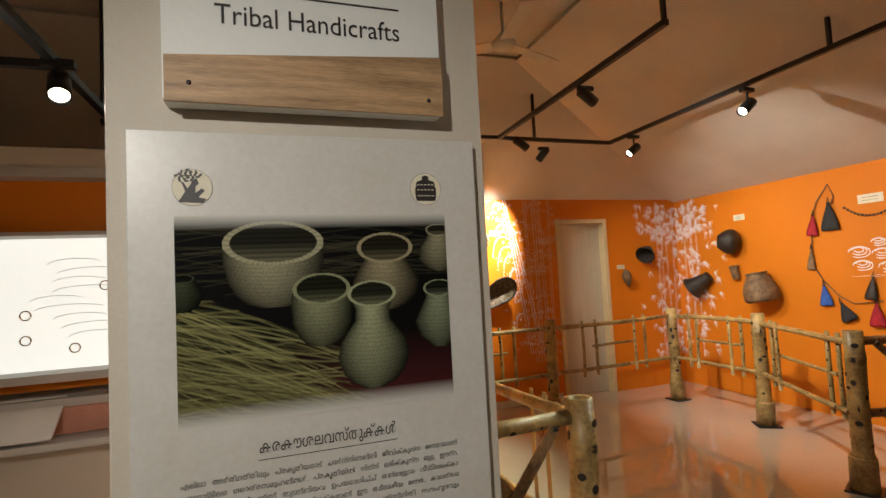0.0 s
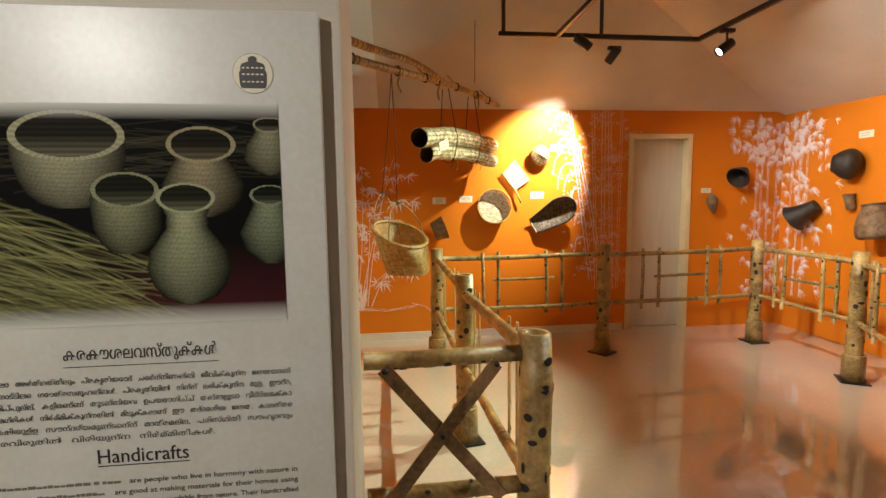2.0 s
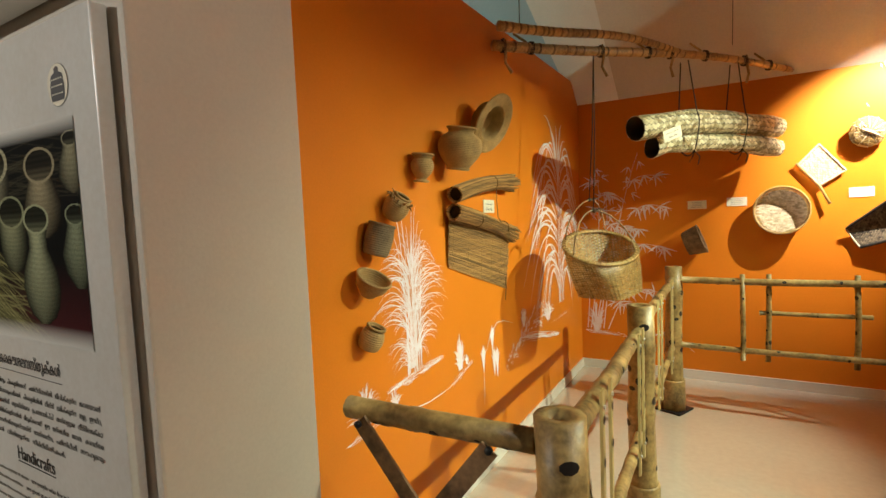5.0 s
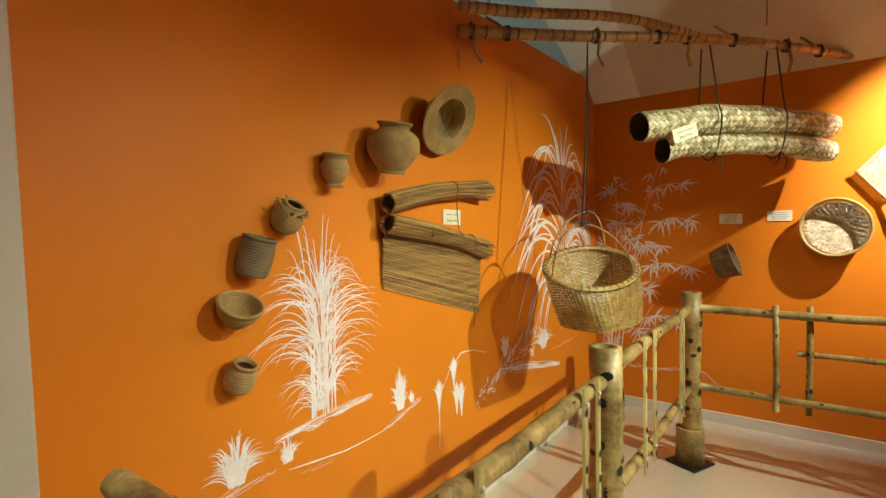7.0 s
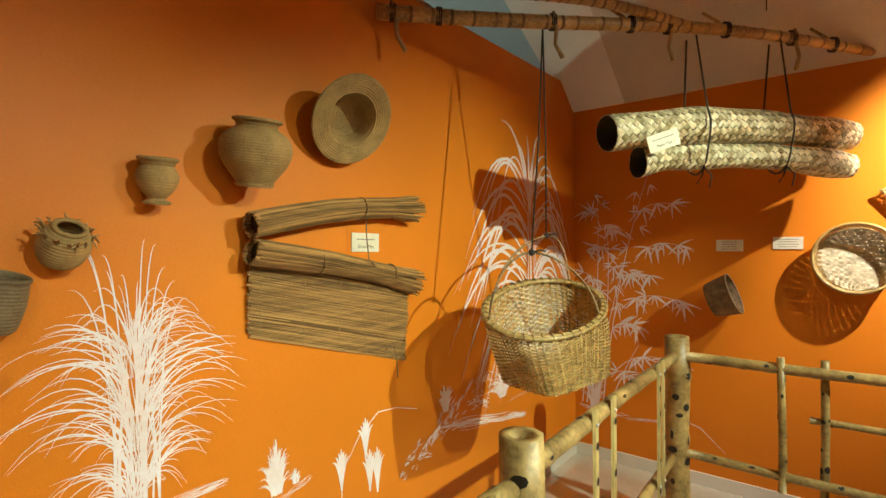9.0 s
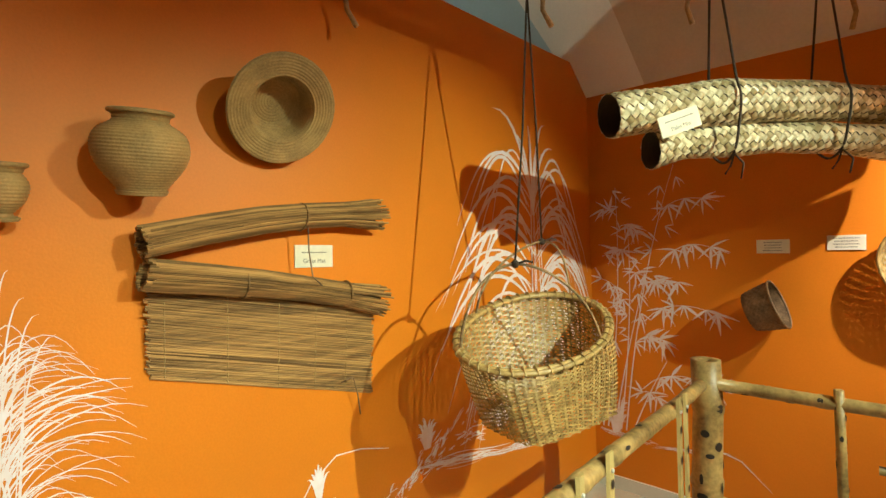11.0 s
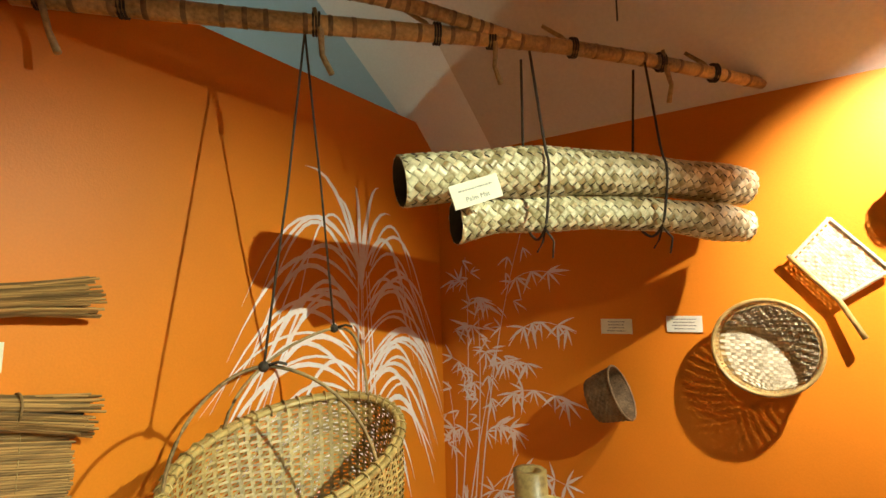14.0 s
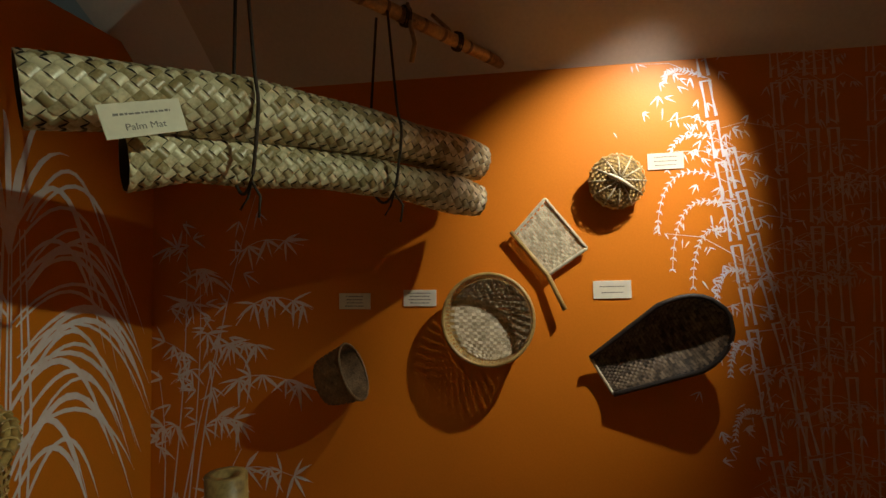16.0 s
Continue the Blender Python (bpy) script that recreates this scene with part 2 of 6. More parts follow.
def bamboo(bm, p0, p1, r0, r1=None, node=0.2, spots=0, seg=14, bend=0.0, hollow=True, rnd=None, spot_r=0.014):
    rnd = rnd or random.Random(1)
    p0, p1 = Vector(p0), Vector(p1)
    r1 = r1 or r0
    length = (p1 - p0).length
    d = (p1 - p0) / length
    u, v = frame_of(d)
    side = u * math.cos(rnd.random() * 6) + v * math.sin(rnd.random() * 6)
    stops = []
    s = node * rnd.uniform(0.3, 0.9)
    cuts = []
    while s < length - 0.03:
        cuts.append(s)
        s += node * rnd.uniform(0.8, 1.25)
    stops = [(0.0, 1.0)]
    for c in cuts:
        stops += [(c - 0.02, 0.985), (c - 0.006, 1.07), (c + 0.001, 1.0), (c + 0.007, 1.08), (c + 0.022, 0.99)]
    stops = sorted(x for x in stops if 0 <= x[0] < length) + [(length, 1.0)]
    ph = rnd.random() * 6

    def centre(s):
        k = s / length
        return p0 + d * s + side * (bend * math.sin(math.pi * k) + r0 * 0.07 * math.sin(9 * k + ph))

    def radius(s, f=1.0):
        return (r0 + (r1 - r0) * s / length) * f

    rings = []
    for s, f in stops:
        c, r = centre(s), radius(s, f)
        rings.append([bm.verts.new(c + (u * math.cos(2 * math.pi * k / seg) + v * math.sin(2 * math.pi * k / seg)) * r * (1 + 0.03 * math.sin(3 * k + ph))) for k in range(seg)])
    rings_faces(bm, rings)
    for ring, way in ((rings[0], 1), (rings[-1], -1)):
        c = sum((w.co for w in ring), Vector()) / seg
        if hollow:
            inner = [bm.verts.new(c + (w.co - c) * 0.55) for w in ring]
            deep = [bm.verts.new(c + (w.co - c) * 0.5 + d * (0.03 * way)) for w in ring]
            order = [ring, inner, deep]
            rings_faces(bm, order if way < 0 else order)
            # floor of the hollow end coloured near-black as painted shade
            bm.faces.new(deep).material_index = 1
        else:
            bm.faces.new(ring)
    for k_ in range(spots):
        s, a0 = 0.05 + (length - 0.1) * (k_ + rnd.random()) / spots, 2.4 * k_ + rnd.uniform(-1.3, 1.3)
        rr, ra = spot_r * rnd.choice((0.35, 0.5, 0.8, 1.05)), spot_r * rnd.uniform(0.45, 1.25)
        c0, r = centre(s), radius(s) * 1.05
        ctr = bm.verts.new(c0 + (u * math.cos(a0) + v * math.sin(a0)) * (r + 0.001))
        rim = []
        for k in range(9):
            t = 2 * math.pi * k / 9
            a, ss = a0 + rr * math.cos(t) / r, s + ra * math.sin(t)
            rim.append(bm.verts.new(c0 + d * (ss - s) + (u * math.cos(a) + v * math.sin(a)) * r))
        for k in range(9):
            bm.faces.new((ctr, rim[k], rim[(k + 1) % 9])).material_index = 1


def lathe(bm, profile, seg=36, m=None, mat=0, coil=0.0, pitch=0.008):
    pts = []
    for (r0, z0), (r1, z1) in zip(profile, profile[1:]):
        n = max(1, int(math.hypot(r1 - r0, z1 - z0) / (pitch / 5))) if coil else 1
        pts += [(r0 + (r1 - r0) * i / n, z0 + (z1 - z0) * i / n) for i in range(n)]
    pts.append(profile[-1])
    rings, run = [], 0.0
    for i, (r, z) in enumerate(pts):
        if i:
            run += math.hypot(r - pts[i - 1][0], z - pts[i - 1][1])
        (ra, za), (rb, zb) = pts[max(0, i - 1)], pts[min(len(pts) - 1, i + 1)]
        ln = math.hypot(rb - ra, zb - za) or 1
        bulge = coil * (abs(math.sin(math.pi * run / pitch)) - 0.5)
        rr, z = max(0.0005, r + bulge * (zb - za) / ln), z - bulge * (rb - ra) / ln
        rings.append([bm.verts.new((rr * math.cos(2 * math.pi * k / seg), rr * math.sin(2 * math.pi * k / seg), z)) for k in range(seg)])
    rings_faces(bm, rings, mat=mat)
    if m is not None:
        bmesh.ops.transform(bm, matrix=m, verts=[v for r in rings for v in r])
    return rings


def smooth_profile(points, n=6):
    out = []
    for i in range(len(points) - 1):
        p = [points[max(i - 1, 0)], points[i], points[i + 1], points[min(i + 2, len(points) - 1)]]
        for k in range(n):
            t = k / n
            out.append(tuple(0.5 * (2 * p[1][c] + (p[2][c] - p[0][c]) * t + (2 * p[0][c] - 5 * p[1][c] + 4 * p[2][c] - p[3][c]) * t * t + (3 * p[1][c] - p[0][c] - 3 * p[2][c] + p[3][c]) * t ** 3) for c in (0, 1)))
    return out + [points[-1]]


def strands(bm, f, nu, nv, lift, span=2, gap=0.12, closed=True):
    """Strips running along u, each going over one stake and under the next; f(u, v) gives place and outward normal."""
    for j in range(nv):
        v0, v1 = (j + gap / 2) / nv, (j + 1 - gap / 2) / nv
        for i in range(0, nu, span):
            o = (j % 2) * span / 2
            us = [(i + o + span * k / 2) / nu for k in range(3)]
            if not closed and us[2] > 1.0001:
                us = [min(1.0, x) for x in us]
                if us[2] - us[0] < 1e-4:
                    continue
            rows = []
            for uu, hh in zip(us, (-lift, lift, -lift)):
                row = []
                for vv in (v0, v1):
                    p, n = f(uu, vv)
                    row.append(bm.verts.new(Vector(p) + Vector(n) * hh))
                rows.append(row)
            for a, b in zip(rows, rows[1:]):
                bm.faces.new((a[0], b[0], b[1], a[1]))


def diamonds(bm, f, nu, nv, lift):
    """Diagonal plaiting: one rounded piece of strip for each crossing, turned by one way and the other; u closes on itself."""
    def spot(a, b, h):
        p, n = f(a / nu, min(1.0, max(0.0, b / nv)))
        return bm.verts.new(Vector(p) + Vector(n) * h)

    for j in range(nv + 1):
        for i in range(nu):
            if (i + j) % 2:
                continue
            cs = [(i - 1.0, j), (i, j - 1.0), (i + 1.0, j), (i, j + 1.0)]
            if i % 2:
                cs = cs[1:] + cs[:1]
            rows = []
            for t, h in ((0.0, -0.8), (0.22, 0.35), (0.5, 0.8), (0.78, 0.35), (1.0, -0.8)):
                rows.append([spot(p[0] + (q[0] - p[0]) * t, p[1] + (q[1] - p[1]) * t, h * lift) for p, q in ((cs[0], cs[1]), (cs[3], cs[2]))])
            for r, q in zip(rows, rows[1:]):
                bm.faces.new((r[0], r[1], q[1], q[0]))


def text_mesh(body, size, m, mat, parent, name="lettering", width=None, align="CENTER"):
    cu = bpy.data.curves.new(name, "FONT")
    cu.body, cu.size, cu.align_x, cu.extrude, cu.resolution_u = body, size, align, 0.0003, 3
    tmp = bpy.data.objects.new("tmp", cu)
    scene.collection.objects.link(tmp)
    bpy.context.view_layer.update()
    me = bpy.data.meshes.new_from_object(tmp.evaluated_get(bpy.context.evaluated_depsgraph_get()))
    me.name = name
    bpy.data.objects.remove(tmp)
    xs = [v.co.x for v in me.vertices]
    if width and xs:
        k = width / (max(xs) - min(xs))
        for v in me.vertices:
            v.co.x *= k
    me.materials.clear()
    me.materials.append(mat)
    ob = new(name, me)
    ob.parent = parent
    ob.matrix_basis = m
    return ob


# ---- structure ----
def slab(name, boxes, mat, label, category="wall", bevel=0.0):
    bm = bmesh.new()
    for lo, hi in boxes:
        box(bm, lo, hi, bevel)
    ob = part(name, bm, mat, smooth=False)
    return tagged(ob, label, category, kind="structure")


slab("floor", [((-1.2, -1.4, -0.1), (7.4, 7.7, 0.0))], FLOOR, "polished cream stone floor with soft reflections", "floor")
slab("wall_west", [((XW - 0.12, 3.775, 0), (XW, YN, 2.51))], ORANGE, "orange painted partition wall with hung basketry")
DX0, DX1, DZ = 5.322, 6.038, 2.1
slab("wall_north", [((XW - 0.12, YN, 0), (DX0, YN + 0.16, ZT)), ((DX1, YN, 0), (XE + 0.15, YN + 0.16, ZT)), ((DX0, YN, DZ), (DX1, YN + 0.16, ZT))], ORANGE, "orange painted end wall with a doorway")
slab("wall_east", [((XE, -1.4, 0), (XE + 0.15, YN, ZT))], ORANGE, "orange painted side wall with white murals")
slab("wall_south", [((-1.2, -1.5, 0), (7.4, -1.4, 3.5))], CREAM, "plain cream wall behind the entrance")
slab("wall_far_west", [((-1.3, -1.4, 0), (-1.2, 7.7, 3.5))], CREAM, "plain cream wall of the side room")
slab("wall_side_room_back", [((-1.2, 7.56, 0), (XW - 0.12, 7.7, 3.5))], CREAM, "plain cream wall closing the side room")
slab("pillar", [((1.845, 3.395, 0), (2.668, 3.775, 3.5))], CREAM, "cream painted pillar carrying the display panel", "pillar", 0.006)
slab("baseboard", [((XW, 3.775, 0), (XW + 0.012, YN - 0.012, 0.075)), ((XW, YN - 0.012, 0), (DX0 - 0.03, YN, 0.075))], SKIRT, "low white stone skirting along orange walls", "skirting")

K, ZC = 0.85, 3.45
run = (ZC - ZT) / K
bm = bmesh.new()


def quad(bm, pts, mat=0):
    bm.faces.new([bm.verts.new(p) for p in pts]).material_index = mat


y1, x1 = YN - run, 4.3
ze = ZT - 0.11
quad(bm, [(2.72, YN + 0.1, ze), (XE + 0.1, YN + 0.1, ze), (x1, y1, ZC), (2.66, y1, ZC)], 0)
# white and blue quads: light spilling over the west wall, painted on
quad(bm, [(2.35, YN + 0.1, ze), (2.72, YN + 0.1, ze), (2.66, y1, ZC), (2.12, y1, ZC)], 1)
quad(bm, [(1.6, YN + 0.1, ze), (2.35, YN + 0.1, ze), (2.12, y1, ZC), (1.3, y1, ZC)], 2)
quad(bm, [(-1.3, YN + 0.1, ze), (1.6, YN + 0.1, ze), (1.3, y1, ZC), (-1.3, y1, ZC)], 0)
quad(bm, [(XE + 0.1, YN + 0.1, ze), (XE + 0.1, -1.5, ze), (x1, -1.5, ZC), (x1, y1, ZC)], 0)
quad(bm, [(-1.3, -1.5, ZC), (x1, -1.5, ZC), (x1, y1, ZC), (-1.3, y1, ZC)], 0)
ceiling = part("ceiling", bm, [CEIL, CEILW, CEILB], smooth=False)
tagged(ceiling, "sloping plaster ceiling with white and blue light put into its colour", "ceiling", kind="structure")
md = ceiling.modifiers.new("thick", "SOLIDIFY")
md.thickness, md.offset = 0.05, 1


def door_frame():
    ob = thing("door_1", "closed beige door in a cream frame", "door", kind="structure", at=(0, 0, 0))
    bm = bmesh.new()
    w = 0.05
    box(bm, (DX0, YN - 0.012, 0), (DX0 + w, YN + 0.15, DZ), 0.004)
    box(bm, (DX1 - w, YN - 0.012, 0), (DX1, YN + 0.15, DZ), 0.004)
    box(bm, (DX0 + w, YN - 0.012, DZ - w), (DX1 - w, YN + 0.15, DZ), 0.004)
    part("frame", bm, FRAMEM, ob, "cream painted door frame", False)
    bm = bmesh.new()
    box(bm, (DX0 + w, YN + 0.09, 0.005), (DX1 - w, YN + 0.13, DZ - w), 0.002)
    part("leaf", bm, DOORM, ob, "plain beige door leaf", False)


door_frame()


# ---- bamboo fence ----
POSTS = [(3.23, 3.91), (3.20, 5.18), (3.19, 6.66), (4.74, 6.67), (6.36, 6.77), (6.33, 5.69), (5.66, 4.49)]


def fence_post():
    rnd = random.Random(5)
    ob = thing("fence_post", "thick bamboo fence post with burnt spots and hollow top", "fence post", "bamboo fence posts")
    bm = bmesh.new()
    bamboo(bm, (0, 0, 0.01), (0, 0, 1.01), 0.058, 0.054, 0.26, 30, 20, 0.004, True, rnd, 0.021)
    part("culm", bm, [BAMBOO, BURNT], ob)
    bm = bmesh.new()
    lathe(bm, [(0.0605, 0.012), (0.078, 0.012), (0.076, 0.21), (0.074, 0.218), (0.0605, 0.218)], 24)
    part("sleeve", bm, BAMBOO, ob, "wider bamboo sleeve round the foot")
    bm = bmesh.new()
    box(bm, (-0.095, -0.095, 0), (0.095, 0.095, 0.012), 0.003)
    part("base_plate", bm, BLACK, ob, "dark steel base plate", False)
    return ob


first = fence_post()
first.matrix_world = pose(*POSTS[0], 0, 0, 0, 20)
for i, (x, y) in enumerate(POSTS[1:]):
    copy_thing(first, pose(x, y, 0, 0.4 * (i % 3 - 1), 0.5 * (i % 2), 57 * i + 10))


def fence_panel(a, b, uprights, shorts, seed, top=(0.92, 0.93), low=(0.47, 0.47), r=0.022, flat=False):
    rnd = random.Random(seed)
    a, b = Vector((*a, 0)), Vector((*b, 0))
    d = (b - a).normalized()
    n = Vector((-d.y, d.x, 0))
    length = (b - a).length
    a, b, length = a + d * 0.05, b - d * 0.05, length - 0.1
    ob = thing("bamboo_railing", "bamboo railing with two rails and burnt-spotted uprights", "fence", "bamboo railing panels", at=a)
    for name, (z0, z1), rr in (("top_rail", top, r), ("bottom_rail", low, r * 0.85)):
        bm = bmesh.new()
        bamboo(bm, (0, 0, z0), b - a + Vector((0, 0, z1)), rr * 1.05, rr * 0.95, 0.19, int(length * 10), 12, rnd.uniform(-0.012, 0.012), False, rnd, 0.012)
        part(name, bm, [BAMBOO, BURNT], ob)
    for k in uprights:
        bm = bmesh.new()
        z1 = top[0] + (top[1] - top[0]) * k / length + 0.045
        if flat:
            face = -n if rnd.random() < 0.8 else n
            lean, w = rnd.uniform(-0.01, 0.01), rnd.uniform(0.015, 0.019)
            z0 = low[0] - rnd.uniform(0.05, 0.1)
            at = lambda z, o, h: d * (k + lean * (z - z0) + o) + face * (r + h) + Vector((0, 0, z))
            rows = [[bm.verts.new(at(z0 + (z1 - z0) * q / 6, o, h)) for o, h in ((-w, 0.0), (-w * 0.6, 0.007), (w * 0.6, 0.008), (w, 0.001))] for q in range(7)]
            rings_faces(bm, rows)
            bm.faces.new(rows[0]), bm.faces.new(rows[-1])
            for q in range(4):
                z = z0 + (z1 - z0) * (q + rnd.uniform(0.2, 0.8)) / 4
                bm.faces.new([bm.verts.new(at(z + 0.013 * math.sin(j), 0.009 * math.cos(j), 0.0095)) for j in [2 * math.pi * e / 10 for e in range(10)]]).material_index = 1
            lath = part("upright", bm, [LATHL, BURNT], ob, "flat split bamboo lath with burnt spots", False)
            for z in (z1 - 0.045, low[0]):
                bm = bmesh.new()
                tube(bm, [at(z, 0, 0.006), at(z, 0, 0.012)], 0.006, 8)
                part("bolt", bm, FANM, lath, "small steel bolt head")
            continue
        side = n * (r + 0.012) * rnd.choice((-1, 1)) * 0.4
        bamboo(bm, d * k + side + Vector((0, 0, low[0] - 0.07)), d * (k + rnd.uniform(-0.008, 0.008)) + side + Vector((0, 0, z1)), 0.016, 0.015, 0.21, 12, 10, 0.004, True, rnd, 0.012)
        part("upright", bm, [BAMBOO, BURNT], ob)
    for k0, k1, z in shorts:
        bm = bmesh.new()
        bamboo(bm, d * k0 + n * 0.02 + Vector((0, 0, z)), d * k1 + n * 0.02 + Vector((0, 0, z + 0.005)), 0.014, 0.014, 0.2, 6, 10, 0.0, True, rnd, 0.008)
        part("short_rail", bm, [BAMBOO, BURNT], ob)


P = POSTS
fence_panel(P[0], P[1], [0.24, 0.36, 0.94, 1.06], [], 11, (0.93, 0.90), (0.47, 0.45), 0.027, True)
fence_panel(P[1], P[2], [0.36, 0.51, 1.04, 1.11], [], 12, (0.92, 0.92), (0.46, 0.45), 0.025, True)
fence_panel(P[2], P[3], [0.37, 0.51, 0.96, 1.11], [(0.46, 1.03, 0.715)], 13)
fence_panel(P[3], P[4], [0.33, 0.52, 1.01, 1.17], [(0.48, 1.02, 0.695)], 14)
fence_panel(P[4], P[5], [0.2, 0.3, 0.72, 0.82], [(0.28, 0.84, 0.69)], 15)
fence_panel(P[5], P[6], [0.16, 0.32, 1.02, 1.15], [(0.28, 1.1, 0.68)], 16)


def cross_panel(a, b, material_, seed, label):
    rnd = random.Random(seed)
    a, b = Vector((*a, 0)), Vector((*b, 0))
    length = (b - a).length
    d = (b - a) / length
    n = Vector((-d.y, d.x, 0))
    ob = thing("cross_braced_panel", label, "fence", "cross braced panels", at=a)
    up = lambda k, z, o=0.0: d * k + n * o + Vector((0, 0, z))
    for name, z in (("top_rail", 0.942), ("bottom_rail", 0.482)):
        bm = bmesh.new()
        bamboo(bm, up(0, z), up(length, z + 0.004), 0.029, 0.028, 0.3, 7, 14, 0.0, False, rnd, 0.014)
        part(name, bm, [material_, BURNT], ob)
    for sgn, o in ((0, -0.038), (1, -0.046)):
        p, q = (0.06, 0.93), (length - 0.07, 0.47)
        if sgn:
            p, q = (0.06, 0.47), (length - 0.09, 0.93)
        bm = bmesh.new()
        dd = up(q[0], q[1]) - up(p[0], p[1])
        side = dd.cross(n).normalized() * 0.022
        pts = [up(*p, o), up(*q, o)]
        vs = [[bm.verts.new(c + side * s + n * t) for s, t in ((-1, -0.004), (1, -0.004), (1, 0.004), (-1, 0.004))] for c in [pts[0] + (pts[1] - pts[0]) * (i / 6) for i in range(7)]]
        rings_faces(bm, vs)
        bm.faces.new(vs[0]), bm.faces.new(vs[-1])
        part("brace", bm, BAMBOOD, ob, "flat split bamboo brace", False)
    for k, z in ((length / 2 - 0.01, 0.70), (0.065, 0.925), (length - 0.09, 0.928)):
        bm = bmesh.new()
        tube(bm, [up(k, z, -0.056), up(k, z, -0.046)], 0.009, 8)
        part("bolt", bm, BLACK, ob, "dark bolt head")


cross_panel((2.67, 3.895), (3.18, 3.905), BAMBOO, 21, "bamboo barrier with two rails and crossed laths")
cross_panel((5.72, 4.47), (6.30, 4.30), BAMBOOD, 22, "dark bamboo barrier with crossed laths")


def trestle():
    ob = thing("trestle_stand", "dark stained bamboo trestle with slanting braces", "stand", at=(5.86, 4.28, 0))
    for name, p, q, r in (("leg", (0, 0, 0), (0.0, 0.02, 1.0), 0.024), ("leg", (0.5, 0.1, 0), (0.48, 0.1, 1.0), 0.024), ("top_bar", (-0.12, 0.0, 0.985), (0.6, 0.1, 1.01), 0.024), ("brace", (0.0, 0.03, 0.4), (0.42, 0.1, 0.96), 0.02), ("brace", (-0.1, 0.02, 0.95), (0.3, 0.06, 0.5), 0.02), ("low_bar", (-0.1, 0.0, 0.56), (0.55, 0.1, 0.66), 0.02), ("brace", (-0.02, 0.01, 0.36), (0.5, 0.1, 0.2), 0.018)):
        bm = bmesh.new()
        bamboo(bm, p, q, r, r, 0.22, 0, 10, 0.004, True, random.Random(len(name)), 0.01)
        part(name, bm, [BAMBOOD, BURNT], ob)


trestle()


# ---- hanging cane ladder, mat rolls, basket ----
LADDER = [((2.41, 5.50, 2.35), (3.92, 7.385, 2.37), 0.029), ((2.50, 5.38, 2.40), (3.27, 6.56, 2.405), 0.026)]


def ladder():
    ob = thing("hanging_cane_ladder", "brown cane ladder with dark node rings hung below ceiling", "ladder", at=LADDER[0][0])
    o = Vector(LADDER[0][0])
    lines = []
    for a, b, r in LADDER:
        a, b = Vector(a) - o, Vector(b) - o
        d = b - a
        pts = [a + d * t + Vector((0, 0, 0.035 * math.sin(math.pi * t * 0.9) - 0.012 * math.sin(7 * t))) for t in [i / 40 for i in range(41)]]
        lines.append(pts)
        bm = bmesh.new()
        tube(bm, pts, [r * (1.02 - 0.25 * i / 40) for i in range(41)], 12)
        rail = part("rail", bm, POLE, ob)
        bm = bmesh.new()
        rnd = random.Random(3)
        i = 1.0
        while i < 39:
            k = int(i)
            c = pts[k] + (pts[k + 1] - pts[k]) * (i - k)
            dd = (pts[k + 1] - pts[k]).normalized()
            rr = r * (1.02 - 0.25 * i / 40)
            tube(bm, [c - dd * 0.007, c - dd * 0.004, c + dd * 0.004, c + dd * 0.007], [rr * 1.0, rr * 1.05, rr * 1.05, rr * 1.0], 12, False)
            i += rnd.uniform(0.9, 1.9)
        tagged(part("joint_ring", bm, BAMBOOD, rail, "dark rings at the cane joints"), kind="stuff")
    rnd = random.Random(8)
    for t, way in ((0.03, -1), (0.10, 1), (0.30, -1), (0.45, 1), (0.53, -1), (0.66, 1), (0.82, -1), (0.92, 1)):
        c = lines[0][int(t * 40)]
        bm = bmesh.new()
        if way < 0:
            ends = [c + Vector((0.015, -0.02, 0.035)), c + Vector((0.02, 0.0, -0.03)), c + Vector((rnd.uniform(0.0, 0.03), 0.02, -0.085)), c + Vector((rnd.uniform(0.01, 0.04), 0.03, -0.145))]
            tube(bm, ends, [0.006, 0.009, 0.008, 0.0095], 8)
        else:
            ends = [c + Vector((0.01, 0.0, -0.012)), c + Vector((-0.03, -0.02, 0.04)), c + Vector((-0.085, -0.05, 0.085))]
            tube(bm, ends, [0.008, 0.008, 0.0065], 8)
        part("rung", bm, LATH, ob, "rough stick end lashed to the pole")
        bm = bmesh.new()
        for q in (-0.006, 0.0, 0.006):
            e = [c + Vector((q + 0.002, q, 0)) + Vector((0.62 * math.cos(a) * 0.029, -0.8 * math.cos(a) * 0.022, math.sin(a) * 0.034)) for a in [2 * math.pi * j / 12 for j in range(13)]]
            tube(bm, e, 0.0035, 5)
        part("lashing", bm, ROPE, ob, "dark cord lashing")
    for x, y in ((2.55, 5.55), (3.55, 6.7)):
        bm = bmesh.new()
        tube(bm, [Vector((x, y, 2.44)) - o, Vector((x + 0.01, y, ZC - 0.01)) - o], 0.003, 6)
        part("hanging_wire", bm, BLACK, ob, "thin wire up to the ceiling")
    return lines, o


LADDER_LINES, LADDER_AT = ladder()


